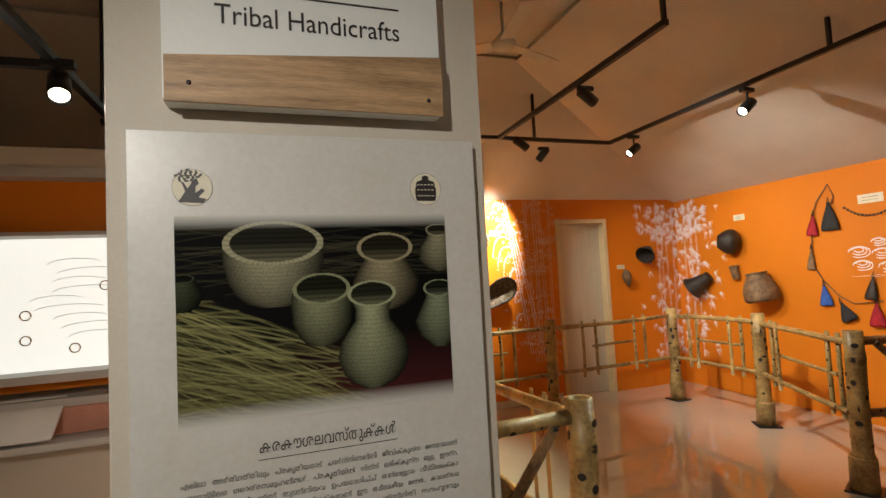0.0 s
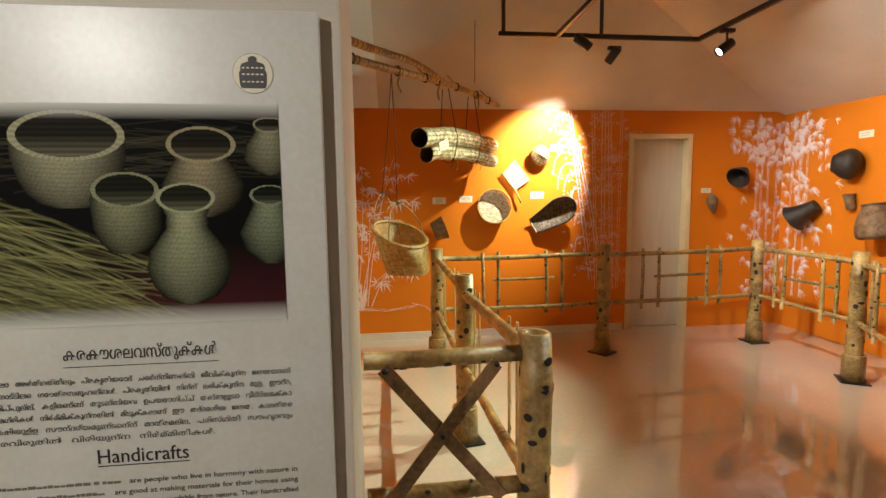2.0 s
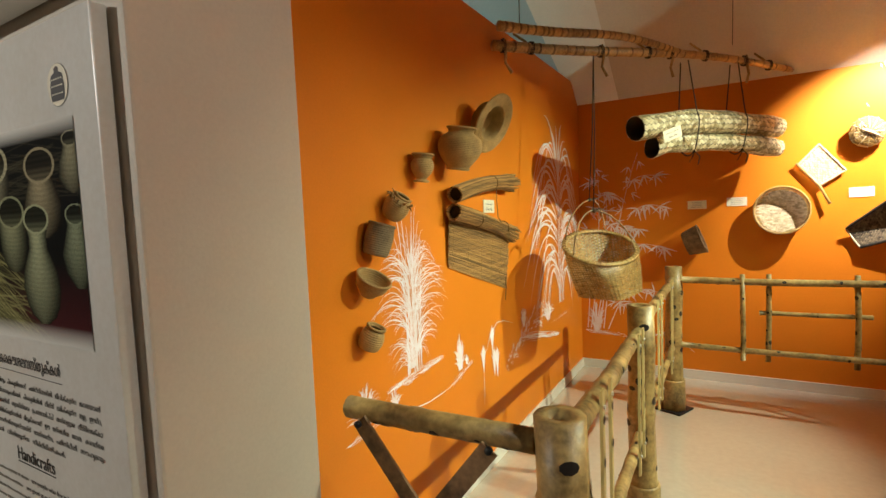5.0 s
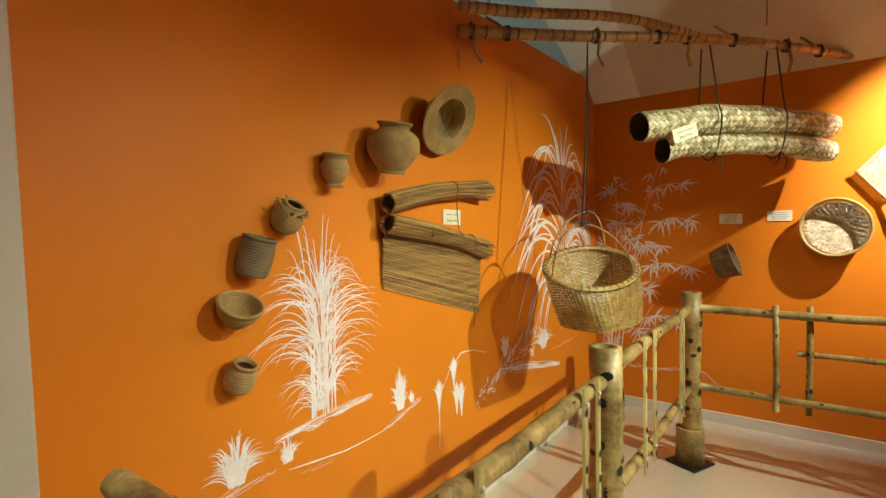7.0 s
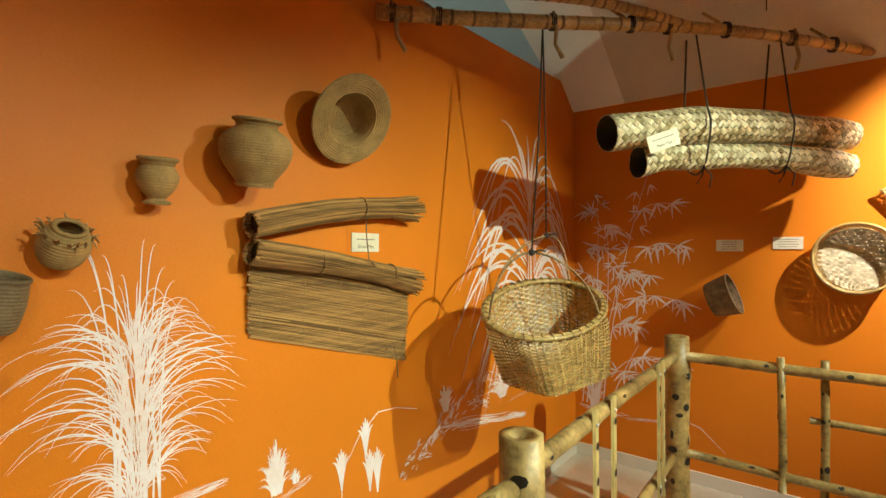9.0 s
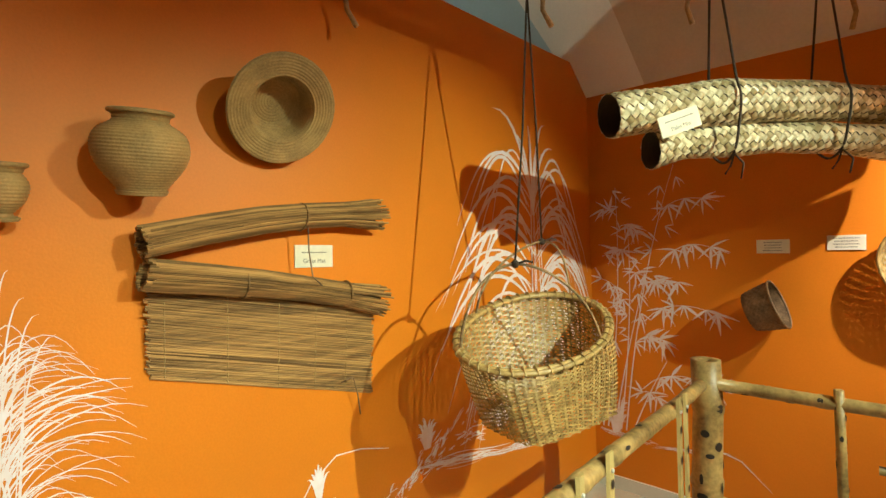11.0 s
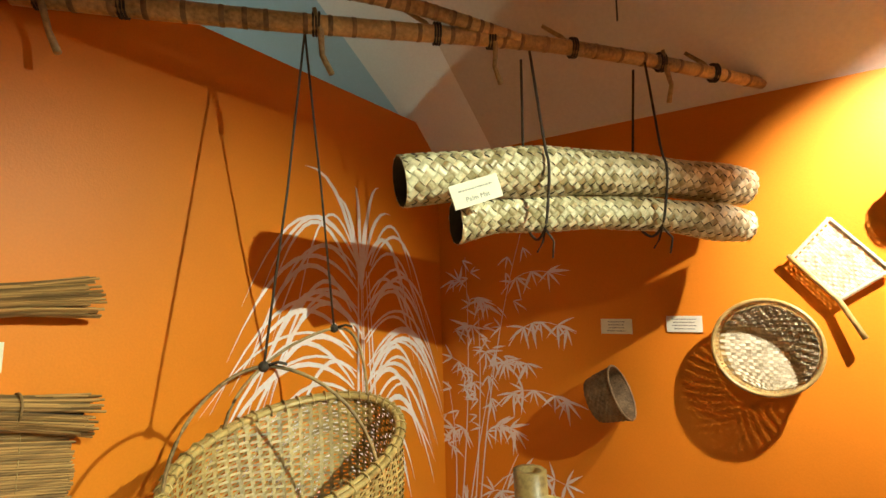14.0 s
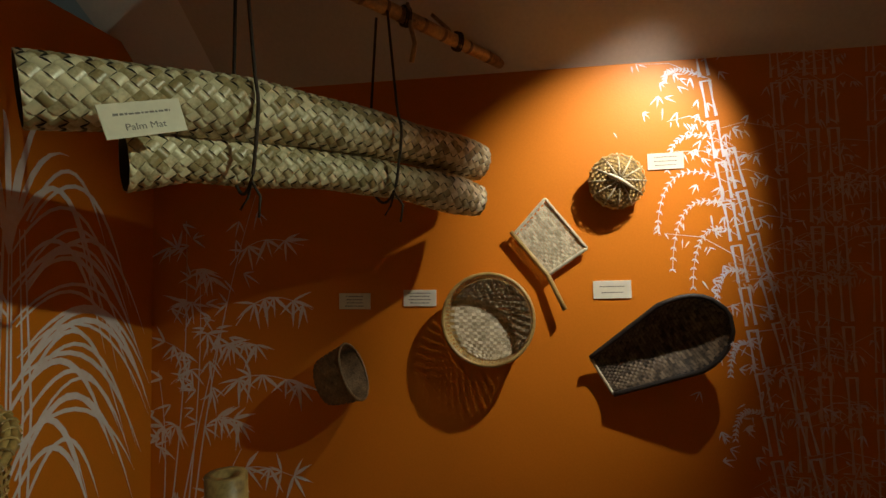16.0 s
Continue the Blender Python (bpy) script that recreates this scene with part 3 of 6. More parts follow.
def mat_roll(a, b, r0, r1, sag, nu, nv, seed, label, open_r=True):
    a, b = Vector(a), Vector(b)
    ob = thing("palm_mat_roll", label, "mat", "rolled palm mats", at=a)
    d = b - a
    w = Vector((d.y, -d.x, 0)).normalized()

    def mid(v):
        return d * v + Vector((0, 0, sag * math.sin(math.pi * v))) + w * (0.012 * math.sin(5 * v + seed))

    def f(u, v):
        c = mid(v)
        t = (mid(min(1, v + 0.02)) - mid(max(0, v - 0.02))).normalized()
        x, z = frame_of(t)
        th = 2 * math.pi * u
        n = x * math.cos(th) + z * math.sin(th)
        r = r0 + (r1 - r0) * v + 0.004 * math.sin(9 * v + 2 * th + seed) + 0.003 * math.sin(21 * v + seed)
        if seed == 2 and v < 0.12:
            r *= 1 + 3.6 * (0.12 - v) * max(0.0, -n.z)
        if v > 0.9:
            r *= 1 - 2.4 * (v - 0.9) ** 1.3
        return c + n * r, n

    bm = bmesh.new()
    diamonds(bm, f, nu, nv, 0.003)
    part("plaiting", bm, PALM, ob, "diagonally plaited palm strips")
    # inner turns coloured dark, as painted shade in plait gaps and open end
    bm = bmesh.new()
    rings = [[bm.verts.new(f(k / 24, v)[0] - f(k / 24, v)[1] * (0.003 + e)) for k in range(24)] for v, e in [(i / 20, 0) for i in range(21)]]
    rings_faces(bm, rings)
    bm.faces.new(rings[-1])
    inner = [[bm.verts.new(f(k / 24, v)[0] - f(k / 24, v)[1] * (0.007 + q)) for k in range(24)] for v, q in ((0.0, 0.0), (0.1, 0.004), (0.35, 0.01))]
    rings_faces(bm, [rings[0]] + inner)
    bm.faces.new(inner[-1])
    part("inner_layer", bm, SHADEIN, ob, "inner turns of the rolled mat, shade painted in as dark colour")
    return f


UP_A, UP_B = (3.02, 6.235, 1.915), (3.84, 7.285, 1.955)
LO_A, LO_B = (3.09, 6.42, 1.82), (3.83, 7.25, 1.805)
up_f = mat_roll(UP_A, UP_B, 0.077, 0.072, 0.045, 28, 76, 1, "large rolled palm leaf mat hung by cords", True)
lo_f = mat_roll(LO_A, LO_B, 0.058, 0.062, 0.04, 22, 66, 2, "smaller rolled palm leaf mat hung below another")


def mat_cords():
    for v, top in ((0.33, (3.28, 6.585, 2.36)), (0.66, (3.56, 6.935, 2.375))):
        ob = thing("cord_sling", "dark twisted cord looped under the mat rolls", "cord", "mat cords", at=top)
        o = Vector(top)
        c = Vector(UP_A) + (Vector(UP_B) - Vector(UP_A)) * v + Vector((0, 0, 0.045 * math.sin(math.pi * v)))
        w = Vector((0.79, -0.61, 0))
        pts = [o + w * 0.03, c + w * 0.075 + Vector((0, 0, 0.085)), c + w * 0.098, c + w * 0.085 + Vector((0, 0, -0.1)), c + w * 0.06 + Vector((0, 0, -0.185)), c + w * 0.0 + Vector((0, 0, -0.215)), c - w * 0.075 + Vector((0, 0, -0.14)), c - w * 0.098, c - w * 0.06 + Vector((0, 0, 0.09)), o - w * 0.03]
        fine = []
        for i in range(len(pts) - 1):
            p = [pts[max(i - 1, 0)], pts[i], pts[i + 1], pts[min(i + 2, len(pts) - 1)]]
            straight = i in (0, len(pts) - 2)
            for k in range(5):
                t = k / 5
                fine.append(p[1].lerp(p[2], t) if straight else 0.5 * (2 * p[1] + (p[2] - p[0]) * t + (2 * p[0] - 5 * p[1] + 4 * p[2] - p[3]) * t * t + (3 * p[1] - p[0] - 3 * p[2] + p[3]) * t ** 3))
        fine.append(pts[-1])
        bm = bmesh.new()
        tube(bm, [q - o for q in fine], 0.0045, 6)
        part("loop", bm, ROPE, ob)
        bm = bmesh.new()
        for e in range(2):
            tube(bm, [c + w * 0.06 - o + Vector((0, 0, -0.19)), c + w * (0.07 + 0.03 * e) - o + Vector((0.02 * e - 0.02, 0.01, -0.23)), c + w * 0.06 - o + Vector((0.05 * e - 0.03, 0.0, -0.26 - 0.02 * e))], 0.0035, 5)
        part("loose_end", bm, ROPE, ob, "loose knotted cord end")


mat_cords()


def basket():
    ctr = Vector((2.858, 6.002, 1.202))
    ob = thing("hanging_bamboo_basket", "oval woven bamboo basket hung by cords from the ladder", "basket", at=ctr)
    ax, bx = Vector((0.05, 0.315, 0.049)).normalized(), Vector((0.189, -0.051, -0.066)).normalized()

    def f(u, v):
        th = 2 * math.pi * u
        e = 2.0 + 3.0 * v
        c, s = math.cos(th), math.sin(th)
        k = (abs(c) ** e + abs(s) ** e) ** (-1 / e)
        a, b = 0.322 * (1 - v) + 0.225 * v, 0.207 * (1 - v) + 0.15 * v
        p = ax * (a * c * k) + bx * (b * s * k * (1 - 0.0 * v))
        p.z = p.z * (1 - v) - 0.28 * v ** 0.95
        p += Vector((0.06, -0.03, 0)) * v
        n = (ax * (c / a) + bx * (s / b)).normalized()
        return p, n

    bm = bmesh.new()
    strands(bm, f, 60, 38, 0.0045, 2, 0.26)
    part("weave", bm, WICKER, ob, "horizontal bamboo strips woven over stakes", False)
    bm = bmesh.new()
    for i in range(60):
        u = (i - 0.2) / 60
        rows = []
        for v in [k / 13 for k in range(14)]:
            p, n = f(u, v)
            q, _ = f(u + 0.0068, v)
            rows.append([bm.verts.new(p - n * 0.001), bm.verts.new(q - n * 0.001)])
        for a, b in zip(rows, rows[1:]):
            bm.faces.new((a[0], a[1], b[1], b[0]))
    tagged(part("stake_lattice", bm, WICKER, ob, "upright bamboo stakes", False), kind="stuff")
    bm = bmesh.new()
    for lift in (0.007, -0.006):
        pts = [f(k / 48, 0.0)[0] + f(k / 48, 0)[1] * lift for k in range(49)]
        tube(bm, pts, 0.009, 8, False)
    for k in range(44):
        p, n = f(k / 44, 0)
        loop = [p + n * (0.017 * math.cos(a)) + Vector((0, 0, 0.014 * math.sin(a))) + f(k / 44 + a / 900, 0)[0] - p for a in [2 * math.pi * j / 8 for j in range(9)]]
        tube(bm, loop, 0.003, 5, False)
    part("rim", bm, WICKER, ob, "bound double rim")
    bm = bmesh.new()

    def g(u, v):
        p, _ = f(0, 1)
        return ax * (0.2 * (2 * u - 1)) + bx * (0.14 * (2 * v - 1)) + Vector((0.06, -0.03, -0.28)) - Vector((0, 0, (ax * (0.2 * (2 * u - 1)) + bx * (0.14 * (2 * v - 1))).z)), Vector((0, 0, 1))

    strands(bm, g, 20, 12, 0.002, 2, 0.25, False)
    part("bottom", bm, WICKER, ob, "loosely woven flat bottom", False)
    for name, ua, ub, knot in (("handle_hoop", 0.53, 0.17, (2.84, 5.912, 1.422)), ("handle_hoop", 0.68, 0.93, (2.733, 6.252, 1.49))):
        kn = Vector(knot) - ctr
        p, q = f(ua, 0)[0], f(ub, 0)[0]
        bm = bmesh.new()
        pts = bezier(p - Vector((0, 0, 0.03)), p + Vector((0, 0, 0.16)), kn - (q - p) * 0.18, kn, 14) + bezier(kn, kn + (q - p) * 0.18, q + Vector((0, 0, 0.16)), q - Vector((0, 0, 0.1)), 14)[1:]
        tube(bm, pts, 0.0046, 8)
        part(name, bm, LATH, ob, "bent cane handle hoop")
        bm = bmesh.new()
        bmesh.ops.create_icosphere(bm, subdivisions=2, radius=0.014, matrix=Matrix.Translation(kn))
        tube(bm, [kn, kn + Vector((0.03, 0.02, 0.01)), kn + Vector((0.045, 0.035, 0.004))], 0.004, 5)
        part("knot", bm, ROPE, ob, "knot of dark cord")
        bm = bmesh.new()
        tube(bm, [kn, kn.lerp(Vector((2.822, 6.06, 2.33)) - ctr, 0.5) + Vector((0.006, 0, 0)), Vector((2.822, 6.06, 2.36)) - ctr], 0.0035, 6)
        part("cord", bm, ROPE, ob, "hanging cord")


basket()


# ---- things on the west wall ----
def axis_pose(at, axis, spin=0.0):
    q = Vector(axis).normalized().to_track_quat("Z", "Y")
    return Matrix.Translation(at) @ q.to_matrix().to_4x4() @ Matrix.Rotation(radians(spin), 4, "Z")


def pot(label, at, axis, outer, wall=0.007, mat=None, extra=None, category="pot", size=1.0):
    outer = [(r * size, z * size) for r, z in outer]
    ob = thing("coiled_grass_pot", label, category, "coiled grass pots", at=axis_pose(at, axis))
    prof = smooth_profile(outer)
    inner = [(max(0.002, r - wall), z) for r, z in reversed(prof) if z > outer[0][1] + wall]
    bm = bmesh.new()
    lathe(bm, [(0.001, outer[0][1])] + prof, 40, None, 0, 0.0022, 0.0078)
    part("coiled_body", bm, mat or COIL, ob)
    bm = bmesh.new()
    lathe(bm, [prof[-1]] + inner + [(0.001, outer[0][1] + wall)], 40, None, 0, 0.002, 0.0078)
    part("inside", bm, mat or COIL, ob, "shaded coiled inside")
    r, z = prof[-1]
    bm = bmesh.new()
    tube(bm, [(r * math.cos(a), r * math.sin(a), z) for a in [2 * math.pi * k / 40 for k in range(41)]], 0.0055, 8, False)
    part("lip", bm, mat or COIL, ob, "bound rolled lip")
    if extra:
        extra(ob)
    return ob


pot("large round grass pot with flared neck on orange wall", (2.472, 4.948, 1.733), (0.16, -0.02, 1), [(0.054, -0.102), (0.058, -0.094), (0.056, -0.087), (0.096, -0.032), (0.108, 0.01), (0.098, 0.048), (0.066, 0.072), (0.061, 0.082), (0.068, 0.098)], size=0.94)
pot("small footed grass vase with short neck", (2.421, 4.70, 1.634), (0.12, 0.0, 1), [(0.036, -0.066), (0.037, -0.058), (0.024, -0.05), (0.046, -0.022), (0.057, 0.012), (0.05, 0.036), (0.043, 0.046), (0.047, 0.056), (0.05, 0.066)], size=0.87)


def twigs(ob):
    rnd = random.Random(9)
    for k in range(16):
        bm = bmesh.new()
        a = 2 * math.pi * k / 16 + rnd.random() * 0.3
        p = Vector((0.045 * math.cos(a), 0.045 * math.sin(a), 0.028))
        for j in range(3):
            q = p * 1.22 + Vector((rnd.uniform(-0.012, 0.012), rnd.uniform(-0.012, 0.012), rnd.uniform(-0.016, 0.016)))
            tube(bm, [p, (p + q) / 2 + Vector((0, 0, 0.006)), q], [0.003, 0.003, 0.0012], 5)
        part("grass_tuft", bm, STRAW, ob, "tuft of dry grass")


pot("round grass pot trimmed with tufts, mouth tipped forward", (2.421, 4.50, 1.475), (0.62, 0.10, 0.78), [(0.03, -0.062), (0.05, -0.045), (0.061, -0.005), (0.056, 0.03), (0.042, 0.05), (0.036, 0.056)], 0.006, COIL, twigs, size=0.84)
pot("greyish cylindrical grass pot leaning on the wall", (2.420, 4.378, 1.355), (0.22, 0.20, 1), [(0.05, -0.068), (0.058, -0.055), (0.063, 0.0), (0.06, 0.045), (0.056, 0.068)], 0.006, COILD, size=0.84)
pot("shallow coiled grass bowl tipped forward", (2.432, 4.305, 1.195), (0.52, 0.02, 0.85), [(0.035, -0.045), (0.04, -0.04), (0.045, -0.03), (0.07, 0.0), (0.078, 0.03), (0.079, 0.04)], 0.006, COIL, None, "bowl", 0.80)
pot("small banded grass jar with open mouth", (2.416, 4.315, 1.003), (0.42, 0.16, 0.9), [(0.032, -0.05), (0.046, -0.04), (0.053, -0.005), (0.046, 0.028), (0.036, 0.04), (0.038, 0.05)], 0.006, COIL, size=0.86)


def hat():
    ob = thing("coiled_straw_hat", "wide brimmed coiled straw hat with hollow crown showing", "hat", at=axis_pose((2.485, 5.31, 1.89), (0.86, -0.08, -0.46)))
    bm = bmesh.new()
    lathe(bm, [(0.158, 0.0), (0.15, 0.004), (0.12, 0.002), (0.095, -0.004), (0.088, -0.02), (0.082, -0.07), (0.06, -0.088), (0.001, -0.09)], 48, None, 0, 0.003, 0.0085)
    part("brim_and_crown", bm, COIL, ob)
    bm = bmesh.new()
    lathe(bm, [(0.158, -0.001), (0.15, -0.006), (0.12, -0.007), (0.102, -0.012), (0.096, -0.03), (0.09, -0.078), (0.066, -0.097), (0.001, -0.099)], 48, None, 0, 0.003, 0.0085)
    part("outside", bm, COIL, ob)


hat()


def stalk_bundle(ob, name, a, b, r, n, seed, sag=0.0, flare=0.0, label=""):
    rnd = random.Random(seed)
    a, b = Vector(a), Vector(b)
    d = b - a
    u, v = frame_of(d)
    bm = bmesh.new()
    for i in range(n):
        th, rr = 2 * math.pi * i / n + rnd.uniform(-0.05, 0.05), r * (0.97 + 0.06 * rnd.random())
        tw = rnd.uniform(-0.25, 0.25)
        pts, rad = [], []
        s0, s1 = rnd.uniform(-0.015, 0.02), 1 + rnd.uniform(-0.03, 0.03)
        for k in range(6):
            t = s0 + (s1 - s0) * k / 5
            g = 1 + flare * max(0, t - 0.8) * 5 * rnd.uniform(0.6, 1.3) - 0.12 * math.exp(-((t - 0.55) / 0.05) ** 2)
            pts.append(a + d * t + Vector((0, 0, sag * math.sin(math.pi * max(0, min(1, t))))) + (u * math.cos(th + tw * t) + v * math.sin(th + tw * t)) * rr * g)
            rad.append(0.0045 * (1.1 - 0.35 * k / 5))
        tube(bm, pts, rad, 4)
    part(name, bm, STRAW, ob, label, False)
    # solid core, its dark colour standing for shade behind the stalks
    bm = bmesh.new()
    core = [a + d * t + Vector((0, 0, sag * math.sin(math.pi * t))) for t in (0.02, 0.25, 0.5, 0.75, 0.97)]
    tube(bm, core, r * 0.93, 16)
    part(name + "_core", bm, SHADEIN, ob, "solid core of the roll, coloured dark as shade between stalks")


def grass_mat():
    o = Vector((2.39, 5.3, 1.3))
    ob = thing("grass_mat", "half unrolled dry grass mat hanging on orange wall", "mat", at=o)
    rnd = random.Random(4)
    tl, tr, bl, br = (Vector(p) - o for p in ((2.392, 4.972, 1.425), (2.392, 5.672, 1.285), (2.385, 4.972, 1.184), (2.38, 5.668, 0.978)))
    bm = bmesh.new()
    n = 96
    for i in range(n):
        t = (i + rnd.uniform(-0.2, 0.2)) / (n - 1)
        p, q = tl.lerp(bl, t), tr.lerp(br, t)
        e0, e1 = rnd.uniform(-0.012, 0.006), rnd.uniform(-0.004, 0.014)
        d = (q - p).normalized()
        p, q = p + d * e0, q + d * e1
        pts = [p.lerp(q, k / 4) + Vector((rnd.uniform(-0.001, 0.002) - 0.012 * t, 0, rnd.uniform(-0.0015, 0.0015))) for k in range(5)]
        tube(bm, pts, [0.0032 * rnd.uniform(0.7, 1.25)] * 5, 5)
    tagged(part("stalk_layer", bm, STRAW, ob, "flat rows of dry grass stalks", False), kind="stuff")
    for t in (0.05, 0.28, 0.5, 0.68, 0.85):
        bm = bmesh.new()
        p, q = tl.lerp(tr, t) + Vector((0.006, 0, 0)), bl.lerp(br, t) + Vector((-0.005, 0, 0))
        tube(bm, [p.lerp(q, k / 20) + Vector((0.002 * (-1) ** k - 0.003, 0, 0)) for k in range(21)], 0.0013, 4)
        part("binding_thread", bm, WICKER, ob, "thin binding thread")
    stalk_bundle(ob, "upper_roll", Vector((2.435, 4.955, 1.527)) - o, Vector((2.412, 5.69, 1.607)) - o, 0.036, 84, 6, 0.022, 0.4, "rolled end of the mat tied with cord")
    stalk_bundle(ob, "lower_roll", Vector((2.425, 4.96, 1.447)) - o, Vector((2.405, 5.70, 1.303)) - o, 0.036, 84, 7, 0.012, 0.35, "rolled edge of the mat")
    for c, r in ((Vector((2.421, 5.39, 1.593)) - o, 0.041), (Vector((2.413, 5.55, 1.345)) - o, 0.039), (Vector((2.42, 5.2, 1.405)) - o, 0.04)):
        bm = bmesh.new()
        tube(bm, [c + Vector((r * math.cos(a), 0.004 * math.sin(a), r * math.sin(a))) for a in [2 * math.pi * k / 16 for k in range(17)]], 0.003, 6, False)
        part("tie_band", bm, STRAW, ob, "twisted grass tie round the roll")
    c = Vector((2.45, 5.395, 1.56)) - o
    for pts in ([c, c + Vector((0, 0.0, -0.07)), c + Vector((0, 0.01, -0.15)), c + Vector((0.005, 0.04, -0.18))], [Vector(p) - o for p in ((2.4, 5.53, 1.05), (2.41, 5.57, 1.06), (2.405, 5.59, 1.0), (2.39, 5.61, 0.92))]):
        bm = bmesh.new()
        tube(bm, pts, 0.0024, 5)
        part("tie_cord", bm, BROWNB, ob, "hanging brown cord end")


grass_mat()


# ---- things on the north wall ----
def weave_tray():
    ob = thing("round_bamboo_tray", "round bamboo tray with pale herringbone base and dark wall", "tray", at=axis_pose((3.863, 7.388, 1.355), (-0.04, -1, 0.10)))
    bm = bmesh.new()

    def base(u, v):
        y = 0.157 * (2 * v - 1)
        return Vector(((2 * u - 1) * math.sqrt(max(0.0, 0.158 ** 2 - y * y)), y, 0.008)), Vector((0, 0, 1))

    strands(bm, base, 18, 26, 0.0016, 2, 0.06, False)
    part("base_weave", bm, WICKERL, ob, "pale herringbone base", False)
    bm = bmesh.new()
    lathe(bm, [(0.001, 0.004), (0.162, 0.004)], 40)
    part("base_backing", bm, WICKER, ob)
    bm = bmesh.new()

    def f(u, v):
        th = 2 * math.pi * u
        n = Vector((math.cos(th), math.sin(th), 0))
        return n * (0.160 + 0.012 * v) + Vector((0, 0, 0.006 + 0.075 * v)), n

    strands(bm, f, 72, 11, 0.002, 2, 0.08)
    for i in range(72):
        rows = [[bm.verts.new(f((i + 0.5 + e) / 72, v)[0]) for e in (-0.25, 0.25)] for v in (0, 0.5, 1)]
        for a, b in zip(rows, rows[1:]):
            bm.faces.new((a[0], a[1], b[1], b[0]))
    part("side_wall", bm, WICKER, ob, "upright lattice side", False)
    bm = bmesh.new()
    tube(bm, [f(k / 48, 1)[0] for k in range(49)], 0.007, 8, False)
    part("rim", bm, WICKER, ob, "bound rim")


weave_tray()


def wall_cup(name, label, at, axis, r0, r1, depth, mat, category="basket", nv=12):
    ob = thing(name, label, category, at=axis_pose(at, axis))
    bm = bmesh.new()

    def f(u, v):
        th = 2 * math.pi * u
        n = Vector((math.cos(th), math.sin(th), 0))
        return n * (r0 + (r1 - r0) * v ** 0.7) + Vector((0, 0, depth * v)), n

    strands(bm, f, 40, nv, 0.0018, 2, 0.05)
    part("weave", bm, mat, ob, "close woven side", False)
    bm = bmesh.new()
    lathe(bm, [(0.001, 0.001), (r0 - 0.003, 0.001), ((r0 + (r1 - r0) * 0.62) - 0.003, depth * 0.5), (r1 - 0.003, depth - 0.002)], 36)
    part("lining", bm, BROWNB, ob, "dark inner face")
    bm = bmesh.new()
    tube(bm, [f(k / 36, 1)[0] for k in range(37)], 0.005, 8, False)
    part("rim", bm, mat, ob, "thick rim")
    return ob


wall_cup("small_bowl_basket", "small brown basket bowl lying on its side", (3.228, 7.275, 1.118), (0.92, -0.02, 0.36), 0.088, 0.112, 0.125, BROWNB)


def scoop():
    at = Vector((4.480, 7.335, 1.272))
    ax = Vector((0.83, 0.0, 0.50)).normalized()
    cr = Vector((-0.50, 0.0, 0.83)).normalized()
    out = Vector((0, -1, 0))
    ob = thing("winnowing_scoop", "dark woven scoop basket with an open lower end", "basket", at=at)

    def f(u, v):
        s = -0.235 + 0.475 * v
        wid = (0.078 + 0.056 * min(1, v * 1.6)) * (1 - max(0, (v - 0.55) / 0.452) ** 2.6) ** 0.5
        w = (2 * u - 1)
        side = 0.10 * min(1, 0.15 + v * 1.2)
        end = max(0, (v - 0.62) / 0.38) ** 2
        h = side * abs(w) ** 2.6 * (1 - end) + 0.105 * end - 0.035
        p = ax * s + cr * (w * wid) + out * h
        nrm = (out - cr * (w * 0.5)).normalized()
        return p, nrm

    bm = bmesh.new()

    strands(bm, f, 24, 44, 0.002, 2, 0.1, False)
    part("weave", bm, WICKERD, ob, "dark smoked bamboo strips", False)
    bm = bmesh.new()
    rows = [[bm.verts.new(f(i / 20, j / 24)[0] - f(i / 20, j / 24)[1] * 0.004) for i in range(21)] for j in range(25)]
    rings_faces(bm, rows, False)
    part("backing", bm, SMOKED, ob)
    bm = bmesh.new()
    path = [f(0, j / 24)[0] for j in range(25)] + [f(1, j / 24)[0] for j in range(24, -1, -1)]
    tube(bm, path, 0.009, 8)
    part("rim", bm, SMOKED, ob, "thick bound rim")
    bm = bmesh.new()
    tube(bm, [f(i / 10, 0)[0] for i in range(11)], 0.006, 8)
    part("front_lip", bm, WICKERL, ob, "pale worn front lip")


scoop()


def hand_fan():
    c = [Vector((x, 7.375, z)) for x, z in ((3.961, 1.685), (4.083, 1.822), (4.236, 1.628), (4.089, 1.527))]
    o = (c[0] + c[2]) / 2
    ob = thing("woven_hand_fan", "square woven hand fan with side handle", "hand fan", at=o)
    c = [p - o for p in c]

    def f(u, v):
        return (c[0] * (1 - u) + c[3] * u) * (1 - v) + (c[1] * (1 - u) + c[2] * u) * v, Vector((0, -1, 0))

    bm = bmesh.new()
    strands(bm, f, 18, 18, 0.0016, 2, 0.06, False)
    part("weave", bm, WICKERL, ob, "pale woven blade", False)
    bm = bmesh.new()
    for a, b in ((1, 2), (0, 1), (2, 3)):
        tube(bm, [c[a].lerp(c[b], k / 16) + Vector((0, -0.003 * (k % 2), 0)) for k in range(17)], 0.0075, 6)
    part("bound_edge", bm, WICKERL, ob, "stitched edge")
    bm = bmesh.new()
    h = Vector((4.15, 7.355, 1.395)) - o
    tube(bm, [c[0] + Vector((-0.01, -0.004, 0.012)), c[3] + Vector((0, -0.006, 0)), h], [0.008, 0.009, 0.010], 8)
    part("handle", bm, WICKER, ob, "split cane handle")


hand_fan()


